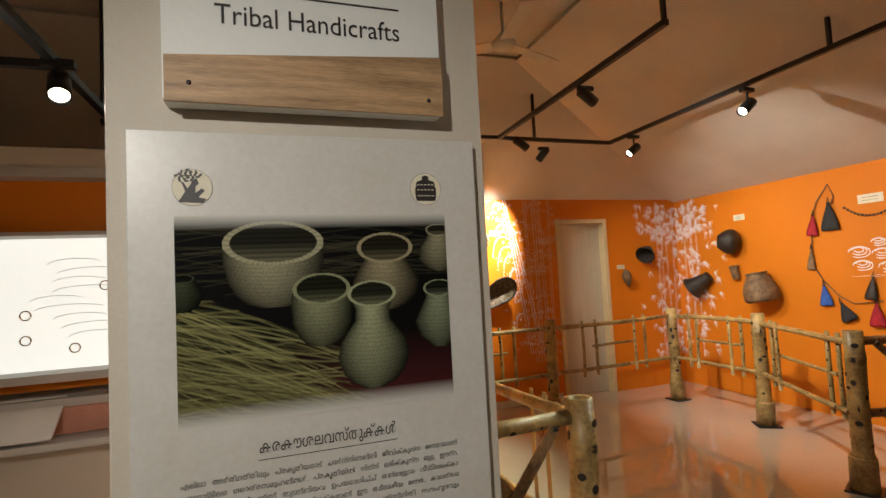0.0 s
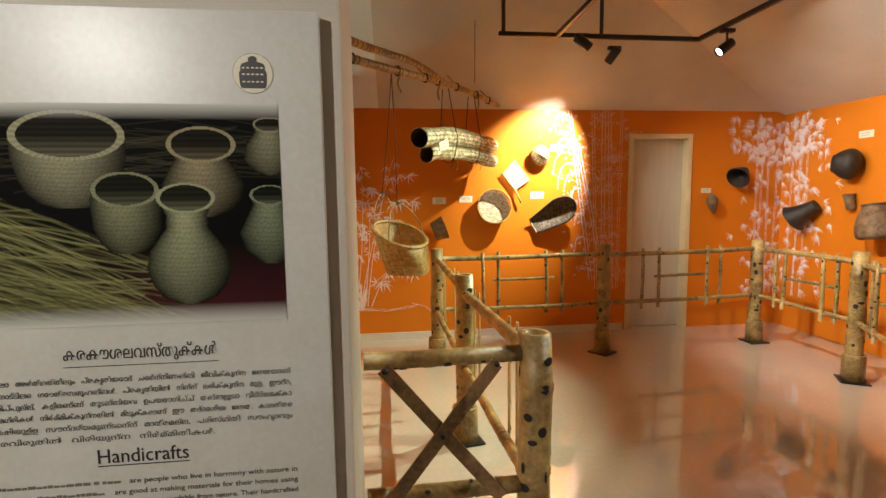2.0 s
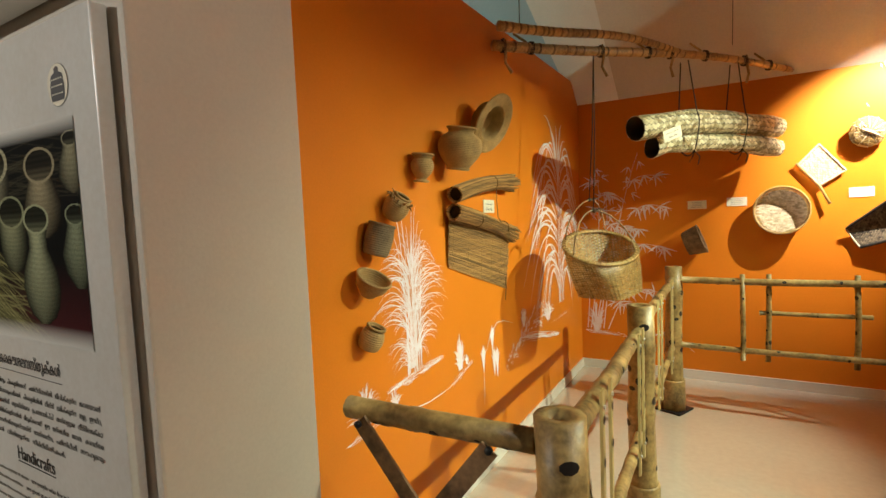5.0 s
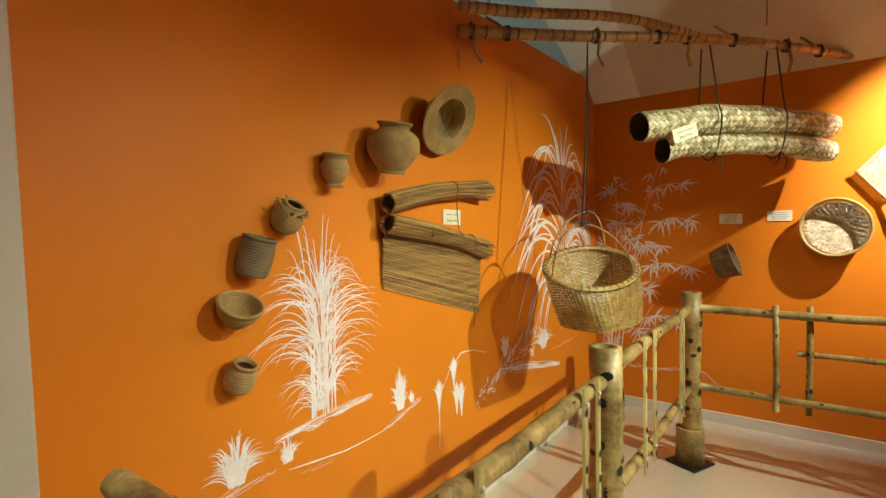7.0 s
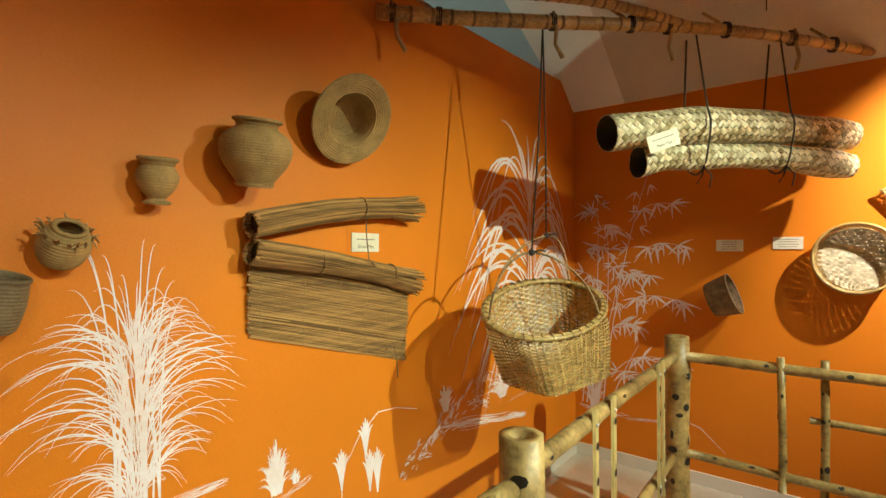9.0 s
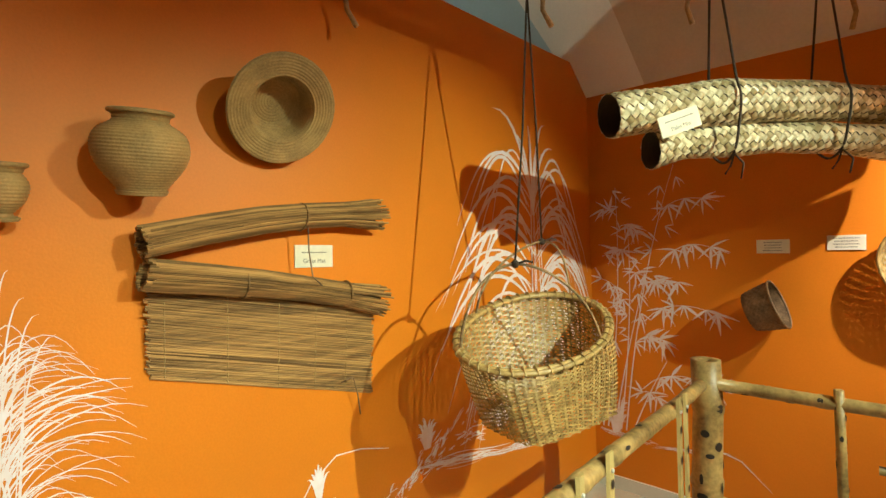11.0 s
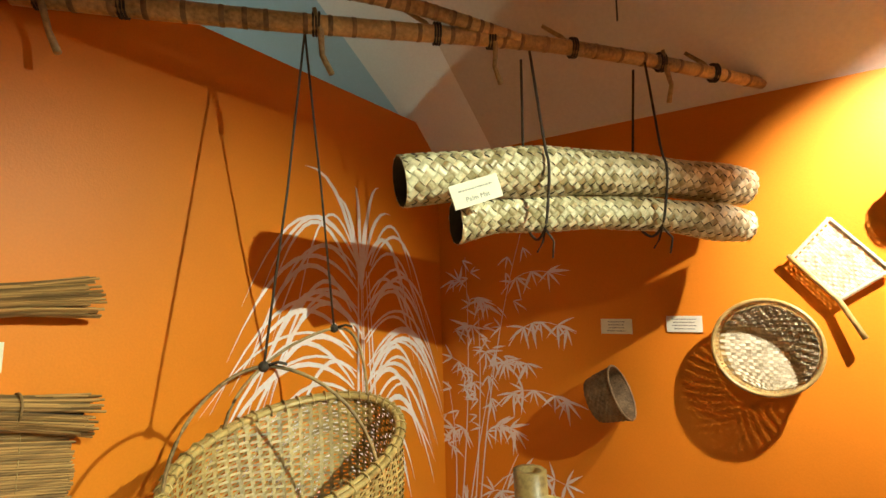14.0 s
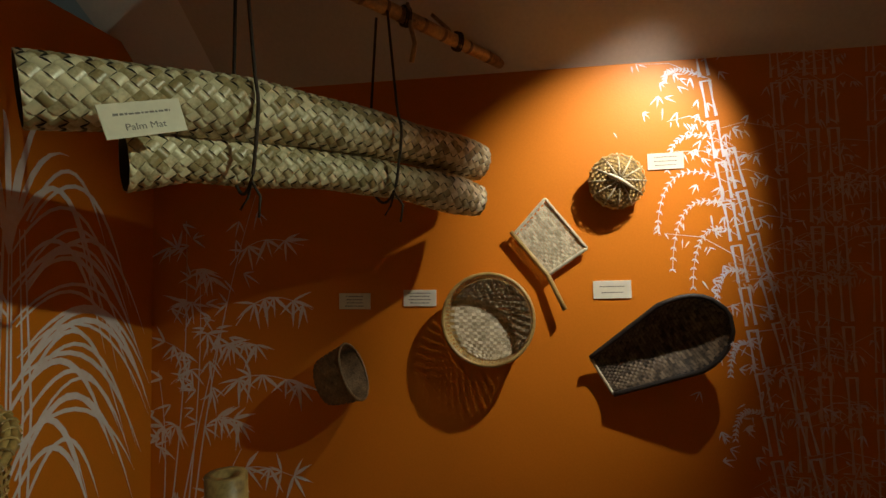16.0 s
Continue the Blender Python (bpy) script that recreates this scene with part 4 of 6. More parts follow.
def lid_basket():
    ob = thing("round_lid_basket", "small round cane lid with radial ribs", "basket", at=axis_pose((4.345, 7.35, 1.875), (0.05, -1, -0.05)))

    def f(u, v):
        th = 2 * math.pi * u
        n = Vector((math.cos(th), math.sin(th), 0))
        return n * (0.102 * v + 0.003) + Vector((0, 0, 0.052 * math.sqrt(max(0, 1 - 0.95 * v * v)))), Vector((n.x * v, n.y * v, 1)).normalized()

    bm = bmesh.new()
    strands(bm, f, 36, 12, 0.003, 2, 0.15)
    part("weave", bm, WICKER, ob, "rings of cane over ribs", False)
    bm = bmesh.new()
    lathe(bm, [(0.001, 0.048), (0.05, 0.044), (0.082, 0.026), (0.099, 0.006), (0.092, -0.03), (0.001, -0.032)], 36)
    part("body", bm, BROWNB, ob)
    bm = bmesh.new()
    for k in range(12):
        tube(bm, [Vector(f(k / 12, v)[0]) + Vector((0, 0, 0.003)) for v in (0.1, 0.4, 0.7, 1.0)], 0.003, 5)
    tube(bm, [(-0.04, 0.02, 0.062), (0.0, 0.0, 0.068), (0.045, -0.03, 0.058)], 0.007, 8)
    part("ribs", bm, WICKERL, ob, "pale ribs and a centre stick")


lid_basket()


# ---- label cards ----
def label_card(at, right, up, w, h, words="", bars=2, label="small cream label card with printed lines", tilt=0.0):
    right, up = Vector(right).normalized(), Vector(up).normalized()
    out = right.cross(up)
    m = Matrix((right, up, out)).transposed().to_4x4()
    m.translation = Vector(at)
    m = m @ Matrix.Rotation(radians(tilt), 4, "Z")
    ob = thing("label_card", label, "label", "label cards", at=m)
    bm = bmesh.new()
    box(bm, (-w / 2, -h / 2, 0), (w / 2, h / 2, 0.004), 0.0008)
    part("card", bm, PAPER, ob, "", False)
    bm = bmesh.new()
    rnd = random.Random(int(w * 1000 + at[0] * 100))
    rows = bars + (1 if words else 0)
    for i in range(bars):
        y = h * (0.5 - (i + 1) / (rows + 1))
        x = -w * rnd.uniform(0.25, 0.36)
        x1 = -x
        while x < x1:
            l = rnd.uniform(0.004, 0.010)
            box(bm, (x, y - h * 0.028, 0.0042), (min(x1, x + l), y + h * rnd.uniform(0.02, 0.04), 0.0046))
            x += l + 0.0022
    tagged(part("print_line", bm, INKS, ob, "faint printed lines", False), kind="stuff")
    if words:
        text_mesh(words, h * 0.28, Matrix.Translation((0, -h * 0.30, 0.0046)), INKS, ob)
    return ob


EASTW, NORTHW = ((0, 1, 0), (0, 0, 1)), ((1, 0, 0), (0, 0, 1))
label_card((XW + 0.001, 5.463, 1.47), *EASTW, 0.14, 0.072, "Grass Mat", 1, "white label card printed Grass Mat", -2)
label_card((3.305, YN - 0.001, 1.425), *NORTHW, 0.135, 0.066, "", 4)
label_card((3.58, YN - 0.001, 1.438), *NORTHW, 0.135, 0.066, "", 4)
label_card((4.33, YN - 0.001, 1.47), *NORTHW, 0.14, 0.068, "", 2, tilt=1)
label_card((4.535, YN - 0.001, 1.955), *NORTHW, 0.13, 0.062, "", 3, tilt=1)
label_card((6.215, YN - 0.001, 1.50), *NORTHW, 0.11, 0.05, "", 2)
w_ = Vector((0.79, -0.61, 0))
label_card(Vector((3.155, 6.375, 1.872)) + w_ * 0.094, (0.61, 0.79, 0.10), (0.1, 0.0, 1.0), 0.15, 0.072, "Palm Mat", 1, "cream label card printed Palm Mat on mat roll", 17)
label_card((XE - 0.001, 6.455, 1.985), (0, -1, 0), (0, 0, 1), 0.14, 0.065, "", 2)
label_card((XE - 0.001, 5.15, 1.985), (0, -1, 0), (0, 0, 1), 0.2, 0.08, "", 2)


# ---- painted murals ----
class Brush:
    """Flat paint strokes on a wall; each stroke a hair further out than the last."""

    def __init__(self, place):
        self.bm, self.place, self.n, self.pieces = bmesh.new(), place, 0, []

    def ribbon(self, pts, widths):
        off = 0.0015 + 1.5e-6 * self.n
        self.n += 1
        rows = []
        for i, p in enumerate(pts):
            a, b = pts[max(0, i - 1)], pts[min(len(pts) - 1, i + 1)]
            d = Vector((b[0] - a[0], b[1] - a[1]))
            d = d.normalized() if d.length else Vector((1, 0))
            n = Vector((-d.y, d.x)) * widths[i] / 2
            rows.append([self.bm.verts.new(self.place(p[0] + n.x, p[1] + n.y, off)), self.bm.verts.new(self.place(p[0] - n.x, p[1] - n.y, off))])
        for a, b in zip(rows, rows[1:]):
            self.bm.faces.new((a[0], a[1], b[1], b[0]))

    def blade(self, base, tip, lean, width, n=7):
        """A grass blade that arches over to its tip."""
        bx, bz = base
        tx, tz = tip
        mx, mz = bx + (tx - bx) * (0.35 - lean * 0.2), max(tz, bz) + abs(tx - bx) * lean
        pts = []
        for i in range(n + 1):
            t = i / n
            pts.append((bx * (1 - t) ** 2 + 2 * mx * t * (1 - t) + tx * t * t, bz * (1 - t) ** 2 + 2 * mz * t * (1 - t) + tz * t * t))
        self.ribbon(pts, [width * (0.55 + 0.9 * (i / n) * (1 - i / n) * 2) * (1 - (i / n) ** 4) + 0.0004 for i in range(n + 1)])

    def leaf(self, at, ang, length, width):
        c, s = math.cos(ang), math.sin(ang)
        ks = (0, 0.15, 0.35, 0.6, 0.85, 1)
        self.ribbon([(at[0] + c * length * k, at[1] + s * length * k - 0.12 * length * k * k) for k in ks], [width * w for w in (0.12, 0.7, 1, 0.75, 0.3, 0.02)])

    def cut(self, name):
        """What was painted since the last cut becomes a part of its own."""
        if self.bm.verts:
            self.pieces.append((name, self.bm))
            self.bm = bmesh.new()

    def done(self, name, mat, label, last="strokes"):
        self.cut(last)
        foot = min((v.co.copy() for _, bm in self.pieces for v in bm.verts), key=lambda c: c.z)
        ob = thing(name, label, "mural", at=foot)
        for piece, bm in self.pieces:
            bmesh.ops.translate(bm, verts=bm.verts[:], vec=-foot)
            part(piece, bm, mat, ob, smooth=False)
        return ob


def on_west(y, z, off):
    return (XW + off, y, z)


def on_north(x, z, off):
    return (x, YN - off, z)


def on_east(y, z, off):
    return (XE - off, y, z)


def clump(br, rnd, base, spread, height, n, width, droop=0.5):
    for i in range(n):
        k = rnd.uniform(-1, 1)
        k = math.copysign(abs(k) ** 0.8, k)
        h = height * rnd.uniform(0.35, 1.0) * (1 - 0.35 * abs(k))
        br.blade((base[0] + k * spread * 0.17 + rnd.uniform(-0.01, 0.01), base[1] + rnd.uniform(0, height * 0.05)), (base[0] + k * spread * rnd.uniform(0.5, 1.05), base[1] + h * (1 - droop * 0.35 * abs(k))), rnd.uniform(0.25, 1.0) * droop, width * rnd.uniform(0.5, 1.25))


def ground_smear(br, rnd, a, b, thick, n):
    """Dry brush strokes: many thin, slightly bent hairs along one line, thinning out at both ends."""
    d = Vector((b[0] - a[0], b[1] - a[1]))
    for i in range(n * 2):
        m, half = rnd.random(), rnd.uniform(0.04, 0.22)
        t0, t1 = max(0, m - half), min(1, m + half)
        off = rnd.gauss(0, 0.55) * thick * (0.1 + 2.4 * m * (1 - m))
        bend, tilt = rnd.uniform(-0.01, 0.012), rnd.uniform(-0.25, 0.35) * thick
        w = thick * rnd.uniform(0.05, 0.18)
        ks = (0, 0.25, 0.5, 0.75, 1)
        br.ribbon([(a[0] + d.x * (t0 + (t1 - t0) * k), a[1] + d.y * (t0 + (t1 - t0) * k) + off + tilt * k + bend * math.sin(3 * k)) for k in ks], [0.0006, w, w * rnd.uniform(0.6, 1.2), w * 0.6, 0.0005])


def fountain(br, rnd, base, reach, height, n, width, fall=0.3):
    """Blades that spring from one foot and arch over to both sides."""
    ts = [k / 10 for k in range(11)]
    for i in range(n):
        k = rnd.uniform(-1, 1)
        h = height * rnd.uniform(0.3, 1.0) * (1 - 0.45 * abs(k) ** 1.5)
        f = fall * h * rnd.uniform(0.2, 1.5) * abs(k)
        w = width * rnd.uniform(0.5, 1.3)
        y0 = base[0] + 0.16 * reach * k + rnd.uniform(-0.012, 0.012)
        br.ribbon([(y0 + reach * k * t ** 1.5, base[1] + h * math.sin(1.55 * t) - f * t ** 4) for t in ts], [w * (0.5 + 0.9 * t * (1.1 - t)) * (1 - t ** 4) + 0.0005 for t in ts])


def west_murals():
    rnd = random.Random(31)
    br = Brush(on_west)
    for dz, rc, h, n in ((0.0, 0.13, 0.22, 28), (0.06, 0.18, 0.26, 32), (0.15, 0.23, 0.28, 34), (0.24, 0.26, 0.28, 36), (0.34, 0.25, 0.26, 32), (0.40, 0.20, 0.26, 22)):
        fountain(br, rnd, (4.655 + rnd.uniform(-0.01, 0.01), 0.79 + dz), rc, h, int(n * 1.4), 0.0038, 0.75)
    for k in range(14):
        y = 4.65 + rnd.uniform(-0.16, 0.17)
        z = rnd.uniform(1.2, 1.42)
        br.blade((4.655 + (y - 4.655) * 0.4, z - 0.25), (y, z + rnd.uniform(0, 0.10)), 0.1, 0.003)
    for k in range(14):
        y = 4.655 + rnd.gauss(0, 0.03)
        br.ribbon([(y, 0.77), (y + rnd.uniform(-0.01, 0.01), 0.95), (y + rnd.uniform(-0.03, 0.03), rnd.uniform(1.05, 1.3))], [0.005, 0.006, 0.0008])
    br.cut("grass_clump")
    ground_smear(br, rnd, (4.45, 0.74), (4.9, 0.77), 0.022, 26)
    ground_smear(br, rnd, (4.36, 0.70), (4.62, 0.77), 0.008, 8)
    br.done("grass_mural", MURAL, "white painted tall grass clump on orange wall", "ground_stroke")
    br = Brush(on_west)
    clump(br, rnd, (5.06, 0.655), 0.07, 0.20, 90, 0.0042, 0.35)
    clump(br, rnd, (5.135, 0.665), 0.03, 0.07, 18, 0.004, 0.5)
    br.cut("grass_clump")
    ground_smear(br, rnd, (4.95, 0.60), (5.2, 0.665), 0.014, 14)
    br.done("grass_mural", MURAL, "white painted small tuft of grass", "ground_stroke")
    br = Brush(on_west)
    clump(br, rnd, (4.315, 0.655), 0.11, 0.20, 90, 0.0042, 0.4)
    br.cut("grass_clump")
    clump(br, rnd, (4.50, 0.655), 0.06, 0.11, 34, 0.005, 0.8)
    br.cut("grass_clump")
    ground_smear(br, rnd, (4.2, 0.63), (4.46, 0.655), 0.012, 12)
    line = [(4.5, 0.63), (4.62, 0.615), (4.75, 0.60), (4.87, 0.60), (4.96, 0.605)]
    br.ribbon(line, [0.002, 0.006, 0.005, 0.004, 0.002])
    ground_smear(br, rnd, (4.52, 0.60), (4.7, 0.585), 0.006, 6)
    br.done("grass_mural", MURAL, "white painted tufts and a thin ground line", "ground_stroke")
    br = Brush(on_west)
    for y, z, h in ((5.33, 0.60, 0.13), (5.47, 0.545, 0.14), (5.51, 0.53, 0.15), (5.45, 0.68, 0.13)):
        for k in range(7):
            br.blade((y, z - h * 0.3), (y + (k - 3) * 0.014, z + h * (0.9 - 0.1 * abs(k - 3))), 0.15, 0.011)
        br.cut("reed_tuft")
    br.ribbon([(5.33, 0.56), (5.33, 0.47), (5.325, 0.38)], [0.004, 0.004, 0.002])
    br.ribbon([(5.36, 0.66), (5.42, 0.74), (5.52, 0.80), (5.62, 0.79), (5.75, 0.75)], [0.002, 0.005, 0.005, 0.003, 0.002])
    for k in range(16):
        y, z = 5.62 + 0.045 * k, 0.50 + 0.016 * k + rnd.uniform(-0.03, 0.03)
        ground_smear(br, rnd, (y, z), (y + rnd.uniform(0.1, 0.22), z + rnd.uniform(-0.06, 0.12)), 0.05, 5)
    ground_smear(br, rnd, (5.9, 0.62), (6.7, 0.46), 0.035, 34)
    br.cut("ground_stroke")
    clump(br, rnd, (6.45, 0.62), 0.18, 0.17, 70, 0.007, 0.4)
    br.cut("grass_clump")
    clump(br, rnd, (5.95, 0.68), 0.07, 0.17, 30, 0.01, 0.3)
    br.cut("grass_clump")
    ground_smear(br, rnd, (6.5, 0.58), (7.1, 0.60), 0.008, 6)
    br.done("grass_mural", MURAL, "white painted rocks and reeds low on orange wall", "ground_stroke")
    br = Brush(on_west)
    rnd = random.Random(77)
    ts = [k / 12 for k in range(13)]
    for i in range(64):
        side = -1 if i % 2 else 1
        k = i / 63
        y0, z0 = 6.77 + side * rnd.uniform(0.0, 0.07), 0.78 + 1.02 * k + rnd.uniform(-0.06, 0.06)
        reach = rnd.uniform(0.28, 0.58 if side < 0 else 0.46) * (0.95 + 0.40 * math.sin(math.pi * k))
        rise, fall = rnd.uniform(0.16, 0.30), rnd.uniform(0.25, 0.55)
        w = rnd.uniform(0.014, 0.033)
        br.ribbon([(y0 + side * reach * t ** 1.1, z0 + rise * math.sin(2.3 * t) - fall * t ** 2.6) for t in ts], [w * (0.25 + 1.5 * t * (1.12 - t)) * (1 - t ** 5) + 0.0005 for t in ts])
        br.cut("arching_blade")
    for y, z, l in ((6.45, 2.12, 0.1), (6.62, 2.02, 0.05), (6.74, 2.08, 0.0), (6.9, 2.10, 0.1), (6.98, 1.98, 0.2), (6.82, 1.95, 0.05)):
        br.blade((6.77, 1.62), (y, z), l, 0.02)
        br.cut("upright_blade")
    for k in range(7):
        y = 6.78 + rnd.uniform(-0.07, 0.07)
        br.ribbon([(y, 0.7), (y + 0.01, 1.1), (6.78 + (y - 6.78) * 0.6, 1.7)], [0.008, 0.008, 0.004])
        br.cut("stem")
    br.done("grass_mural", MURAL, "white painted arching reeds near the corner", "stems")


west_murals()


def bamboo_stem(br, a, b, width, joints, rnd, leaves=0, leaf=0.05, density=4):
    a, b = Vector(a), Vector(b)
    for j in range(joints):
        p, q = a.lerp(b, j / joints + 0.004), a.lerp(b, (j + 1) / joints - 0.006)
        d = (q - p).normalized()
        n = Vector((-d.y, d.x)) * width * 0.4
        for s in (-1, 1):
            br.ribbon([tuple(p + n * s), tuple(p.lerp(q, 0.5) + n * s * 0.9), tuple(q + n * s)], [width * 0.3, width * 0.14, width * 0.3])
        br.ribbon([tuple(q - n * 1.3), tuple(q + n * 1.3)], [width * 0.16] * 2)
    for i in range(leaves):
        p = a.lerp(b, rnd.uniform(0.05, 1))
        side = rnd.choice((-1, 1))
        ln = rnd.uniform(0.06, 0.26)
        q = p + Vector((side * ln, ln * rnd.uniform(-0.3, 0.5)))
        br.ribbon([tuple(p), tuple(p.lerp(q, 0.5) + Vector((0, 0.03))), tuple(q)], [0.003, 0.0025, 0.0015])
        for k in range(density):
            r = p.lerp(q, rnd.uniform(0.3, 1.05))
            br.leaf((r.x, r.y), rnd.uniform(-2.3, -0.7) if rnd.random() < 0.75 else rnd.uniform(-0.5, 0.5), leaf * rnd.uniform(0.6, 1.25), leaf * 0.2)


def north_murals():
    rnd = random.Random(12)
    br = Brush(on_north)
    stems = ((2.45, 2.56, 1.12, 2.53, 1.78), (2.49, 2.60, 0.95, 2.72, 1.36), (2.53, 2.62, 1.05, 2.60, 1.50), (2.56, 2.66, 1.30, 2.86, 1.88), (2.42, 2.47, 0.80, 2.40, 1.12), (2.60, 2.70, 0.62, 2.80, 0.80))
    for x0, xm, zm, x1, z1 in stems:
        ts = [k / 10 for k in range(11)]
        pts = [(x0 * (1 - t) ** 2 + 2 * xm * t * (1 - t) + x1 * t * t, 0.36 * (1 - t) ** 2 + 2 * zm * t * (1 - t) + z1 * t * t) for t in ts]
        br.ribbon(pts, [0.0085 - 0.006 * t for t in ts])
        br.cut("stem")

    def leaf_fan(x, z, lean, n, size):
        for k in range(n):
            ln = size * rnd.uniform(0.65, 1.2)
            br.leaf((x, z), -math.pi / 2 + lean + (k - (n - 1) / 2) * rnd.uniform(0.5, 0.9), ln, ln * rnd.uniform(0.11, 0.17))

    # arching twigs: start, rise of the middle, end, number of leaf fans
    for x0, z0, rise, x1, z1, n in ((2.74, 1.58, 0.07, 3.08, 1.66, 3), (2.77, 1.32, 0.09, 3.12, 1.39, 5), (2.68, 1.01, 0.08, 3.11, 1.06, 5), (2.66, 0.62, 0.08, 3.09, 0.68, 5), (2.56, 1.16, 0.02, 2.39, 1.26, 3), (2.59, 1.28, 0.03, 2.78, 1.20, 3), (2.60, 1.40, 0.03, 2.44, 1.38, 3), (2.62, 1.12, 0.03, 2.46, 1.06, 2), (2.63, 0.88, 0.05, 2.84, 0.88, 4), (2.52, 0.86, 0.03, 2.40, 0.86, 2), (2.62, 0.56, 0.05, 2.78, 0.56, 3), (2.55, 1.55, 0.03, 2.68, 1.50, 3), (2.53, 1.62, 0.02, 2.43, 1.66, 2), (2.70, 1.20, 0.04, 2.92, 1.22, 3)):
        ts = [k / 8 for k in range(9)]
        pts = [(x0 + (x1 - x0) * t, z0 + (z1 - z0) * t + rise * math.sin(math.pi * t ** 0.8)) for t in ts]
        br.ribbon(pts, [0.005 - 0.003 * t for t in ts])
        for k in range(n):
            x, z = pts[min(8, int(2 + 6.5 * (k + rnd.random() * 0.5) / n))]
            leaf_fan(x, z, (0.35 if x1 > x0 else -0.35) + rnd.choice((rnd.uniform(-0.6, 0.6), rnd.uniform(-0.6, 0.6), rnd.uniform(-2.4, 2.4))), rnd.randint(3, 5), 0.095)
    for k in range(46):
        x0, xm, zm, x1, z1 = stems[k % 5]
        t = rnd.uniform(0.45, 1.0)
        leaf_fan(x0 * (1 - t) ** 2 + 2 * xm * t * (1 - t) + x1 * t * t + rnd.uniform(-0.05, 0.05), 0.36 * (1 - t) ** 2 + 2 * zm * t * (1 - t) + z1 * t * t, rnd.uniform(-2.2, 2.2), rnd.randint(1, 3), 0.075)
    br.cut("leaf_sprays")
    clump(br, rnd, (2.50, 0.33), 0.10, 0.34, 46, 0.007, 0.2)
    br.cut("grass_clump")
    ground_smear(br, rnd, (2.40, 0.34), (2.75, 0.31), 0.022, 22)
    ground_smear(br, rnd, (2.70, 0.30), (3.10, 0.36), 0.02, 12)
    br.ribbon([(3.0, 0.38), (3.15, 0.34), (3.28, 0.22)], [0.003, 0.006, 0.002])
    br.done("bamboo_mural", MURAL, "white painted bamboo with slender leaves near the corner", "ground_stroke")
    br = Brush(on_north)
    bamboo_stem(br, (4.93, 0.55), (4.66, 2.42), 0.040, 12, rnd, 14, 0.028, 6)
    br.cut("stem")
    bamboo_stem(br, (5.08, 0.55), (4.76, 2.0), 0.040, 9, rnd, 12, 0.028, 6)
    br.cut("stem")
    for x0, z0, ln, up, fall in ((4.70, 2.26, 0.16, 0.05, 0.02), (4.74, 2.02, 0.20, 0.06, 0.13), (4.76, 1.86, 0.26, 0.10, 0.22), (4.77, 1.76, 0.22, 0.09, 0.26), (4.79, 1.66, 0.17, 0.08, 0.22), (4.82, 1.52, 0.12, 0.05, 0.14), (4.84, 1.25, 0.10, 0.05, 0.12), (4.87, 1.0, 0.12, 0.05, 0.1)):
        pts = [(x0 - ln * math.sin(1.5 * t), z0 + up * math.sin(2.6 * t) - fall * t * t) for t in [k / 16 for k in range(17)]]
        br.ribbon(pts, [0.0025] * 17)
        for k, (x, z) in enumerate(pts[2:]):
            a0 = math.atan2(pts[k + 2][1] - pts[k + 1][1], pts[k + 2][0] - pts[k + 1][0])
            for s in (0.8, -0.8):
                br.leaf((x, z), a0 + s + rnd.uniform(-0.2, 0.2), 0.018 * rnd.uniform(0.7, 1.2), 0.007)
        br.cut("leaf_string")
    for k in range(140):
        t = rnd.random()
        x, z = 4.98 - 0.34 * t + rnd.gauss(0, 0.12), 0.55 + 1.8 * t
        a0 = rnd.uniform(-2.8, -0.3)
        for e in range(rnd.randint(1, 3)):
            br.leaf((min(5.30, x), min(2.33, z)), a0 + 0.7 * e, rnd.uniform(0.025, 0.045), rnd.uniform(0.005, 0.008))
    br.cut("scattered_leaves")
    br.done("bamboo_mural", MURAL, "white painted jointed bamboo with small leaves")
    br = Brush(on_north)
    for x0, x1, w in ((4.99, 4.92, 0.035), (5.06, 5.04, 0.045), (5.16, 5.10, 0.04), (5.22, 5.24, 0.03)):
        bamboo_stem(br, (x0, 0.45), (x1, 2.42), w, 11, rnd, 26, 0.032, 6)
        br.cut("stem_with_leaves")
    br.done("bamboo_mural", MURALF, "faint painted bamboo grove beside the door")
    for place, cx, name in ((on_north, 6.93, "corner_bamboo_mural"), (on_east, 7.2, "corner_bamboo_mural")):
        br = Brush(place)
        for k in range(4):
            x = cx + rnd.uniform(-0.12, 0.14)
            x = min(x, 7.05) if place is on_north else min(x, 7.37)
            bamboo_stem(br, (x, 0.35), (x + rnd.uniform(-0.05, 0.03), 2.2), 0.02, 8, rnd, 0)
            br.cut("stem")
        for i in range(130):
            top = rnd.random() < 0.5
            x, z = cx - 0.06 + rnd.gauss(0, 0.16 if top else 0.2), rnd.uniform(1.85, 2.27) if top else rnd.uniform(0.4, 1.85)
            x = max(cx - 0.55, min(7.09 if place is on_north else 7.38, x))
            n = rnd.randint(4, 7)
            a0 = rnd.uniform(-3.1, -0.2)
            for k in range(n):
                br.leaf((x, z), a0 + (k - n / 2) * 0.42, rnd.uniform(0.05, 0.10), rnd.uniform(0.007, 0.012))
        br.done(name, MURAL, "white painted bamboo with broad leaves in the corner", "leaf_sprays")
    br = Brush(on_east)
    for cy, cz, r in ((5.28, 1.52, 0.09), (5.10, 1.50, 0.08), (5.26, 1.40, 0.08), (5.05, 1.38, 0.09), (5.12, 1.60, 0.06)):
        for e in range(3):
            q = r * (1 - 0.28 * e)
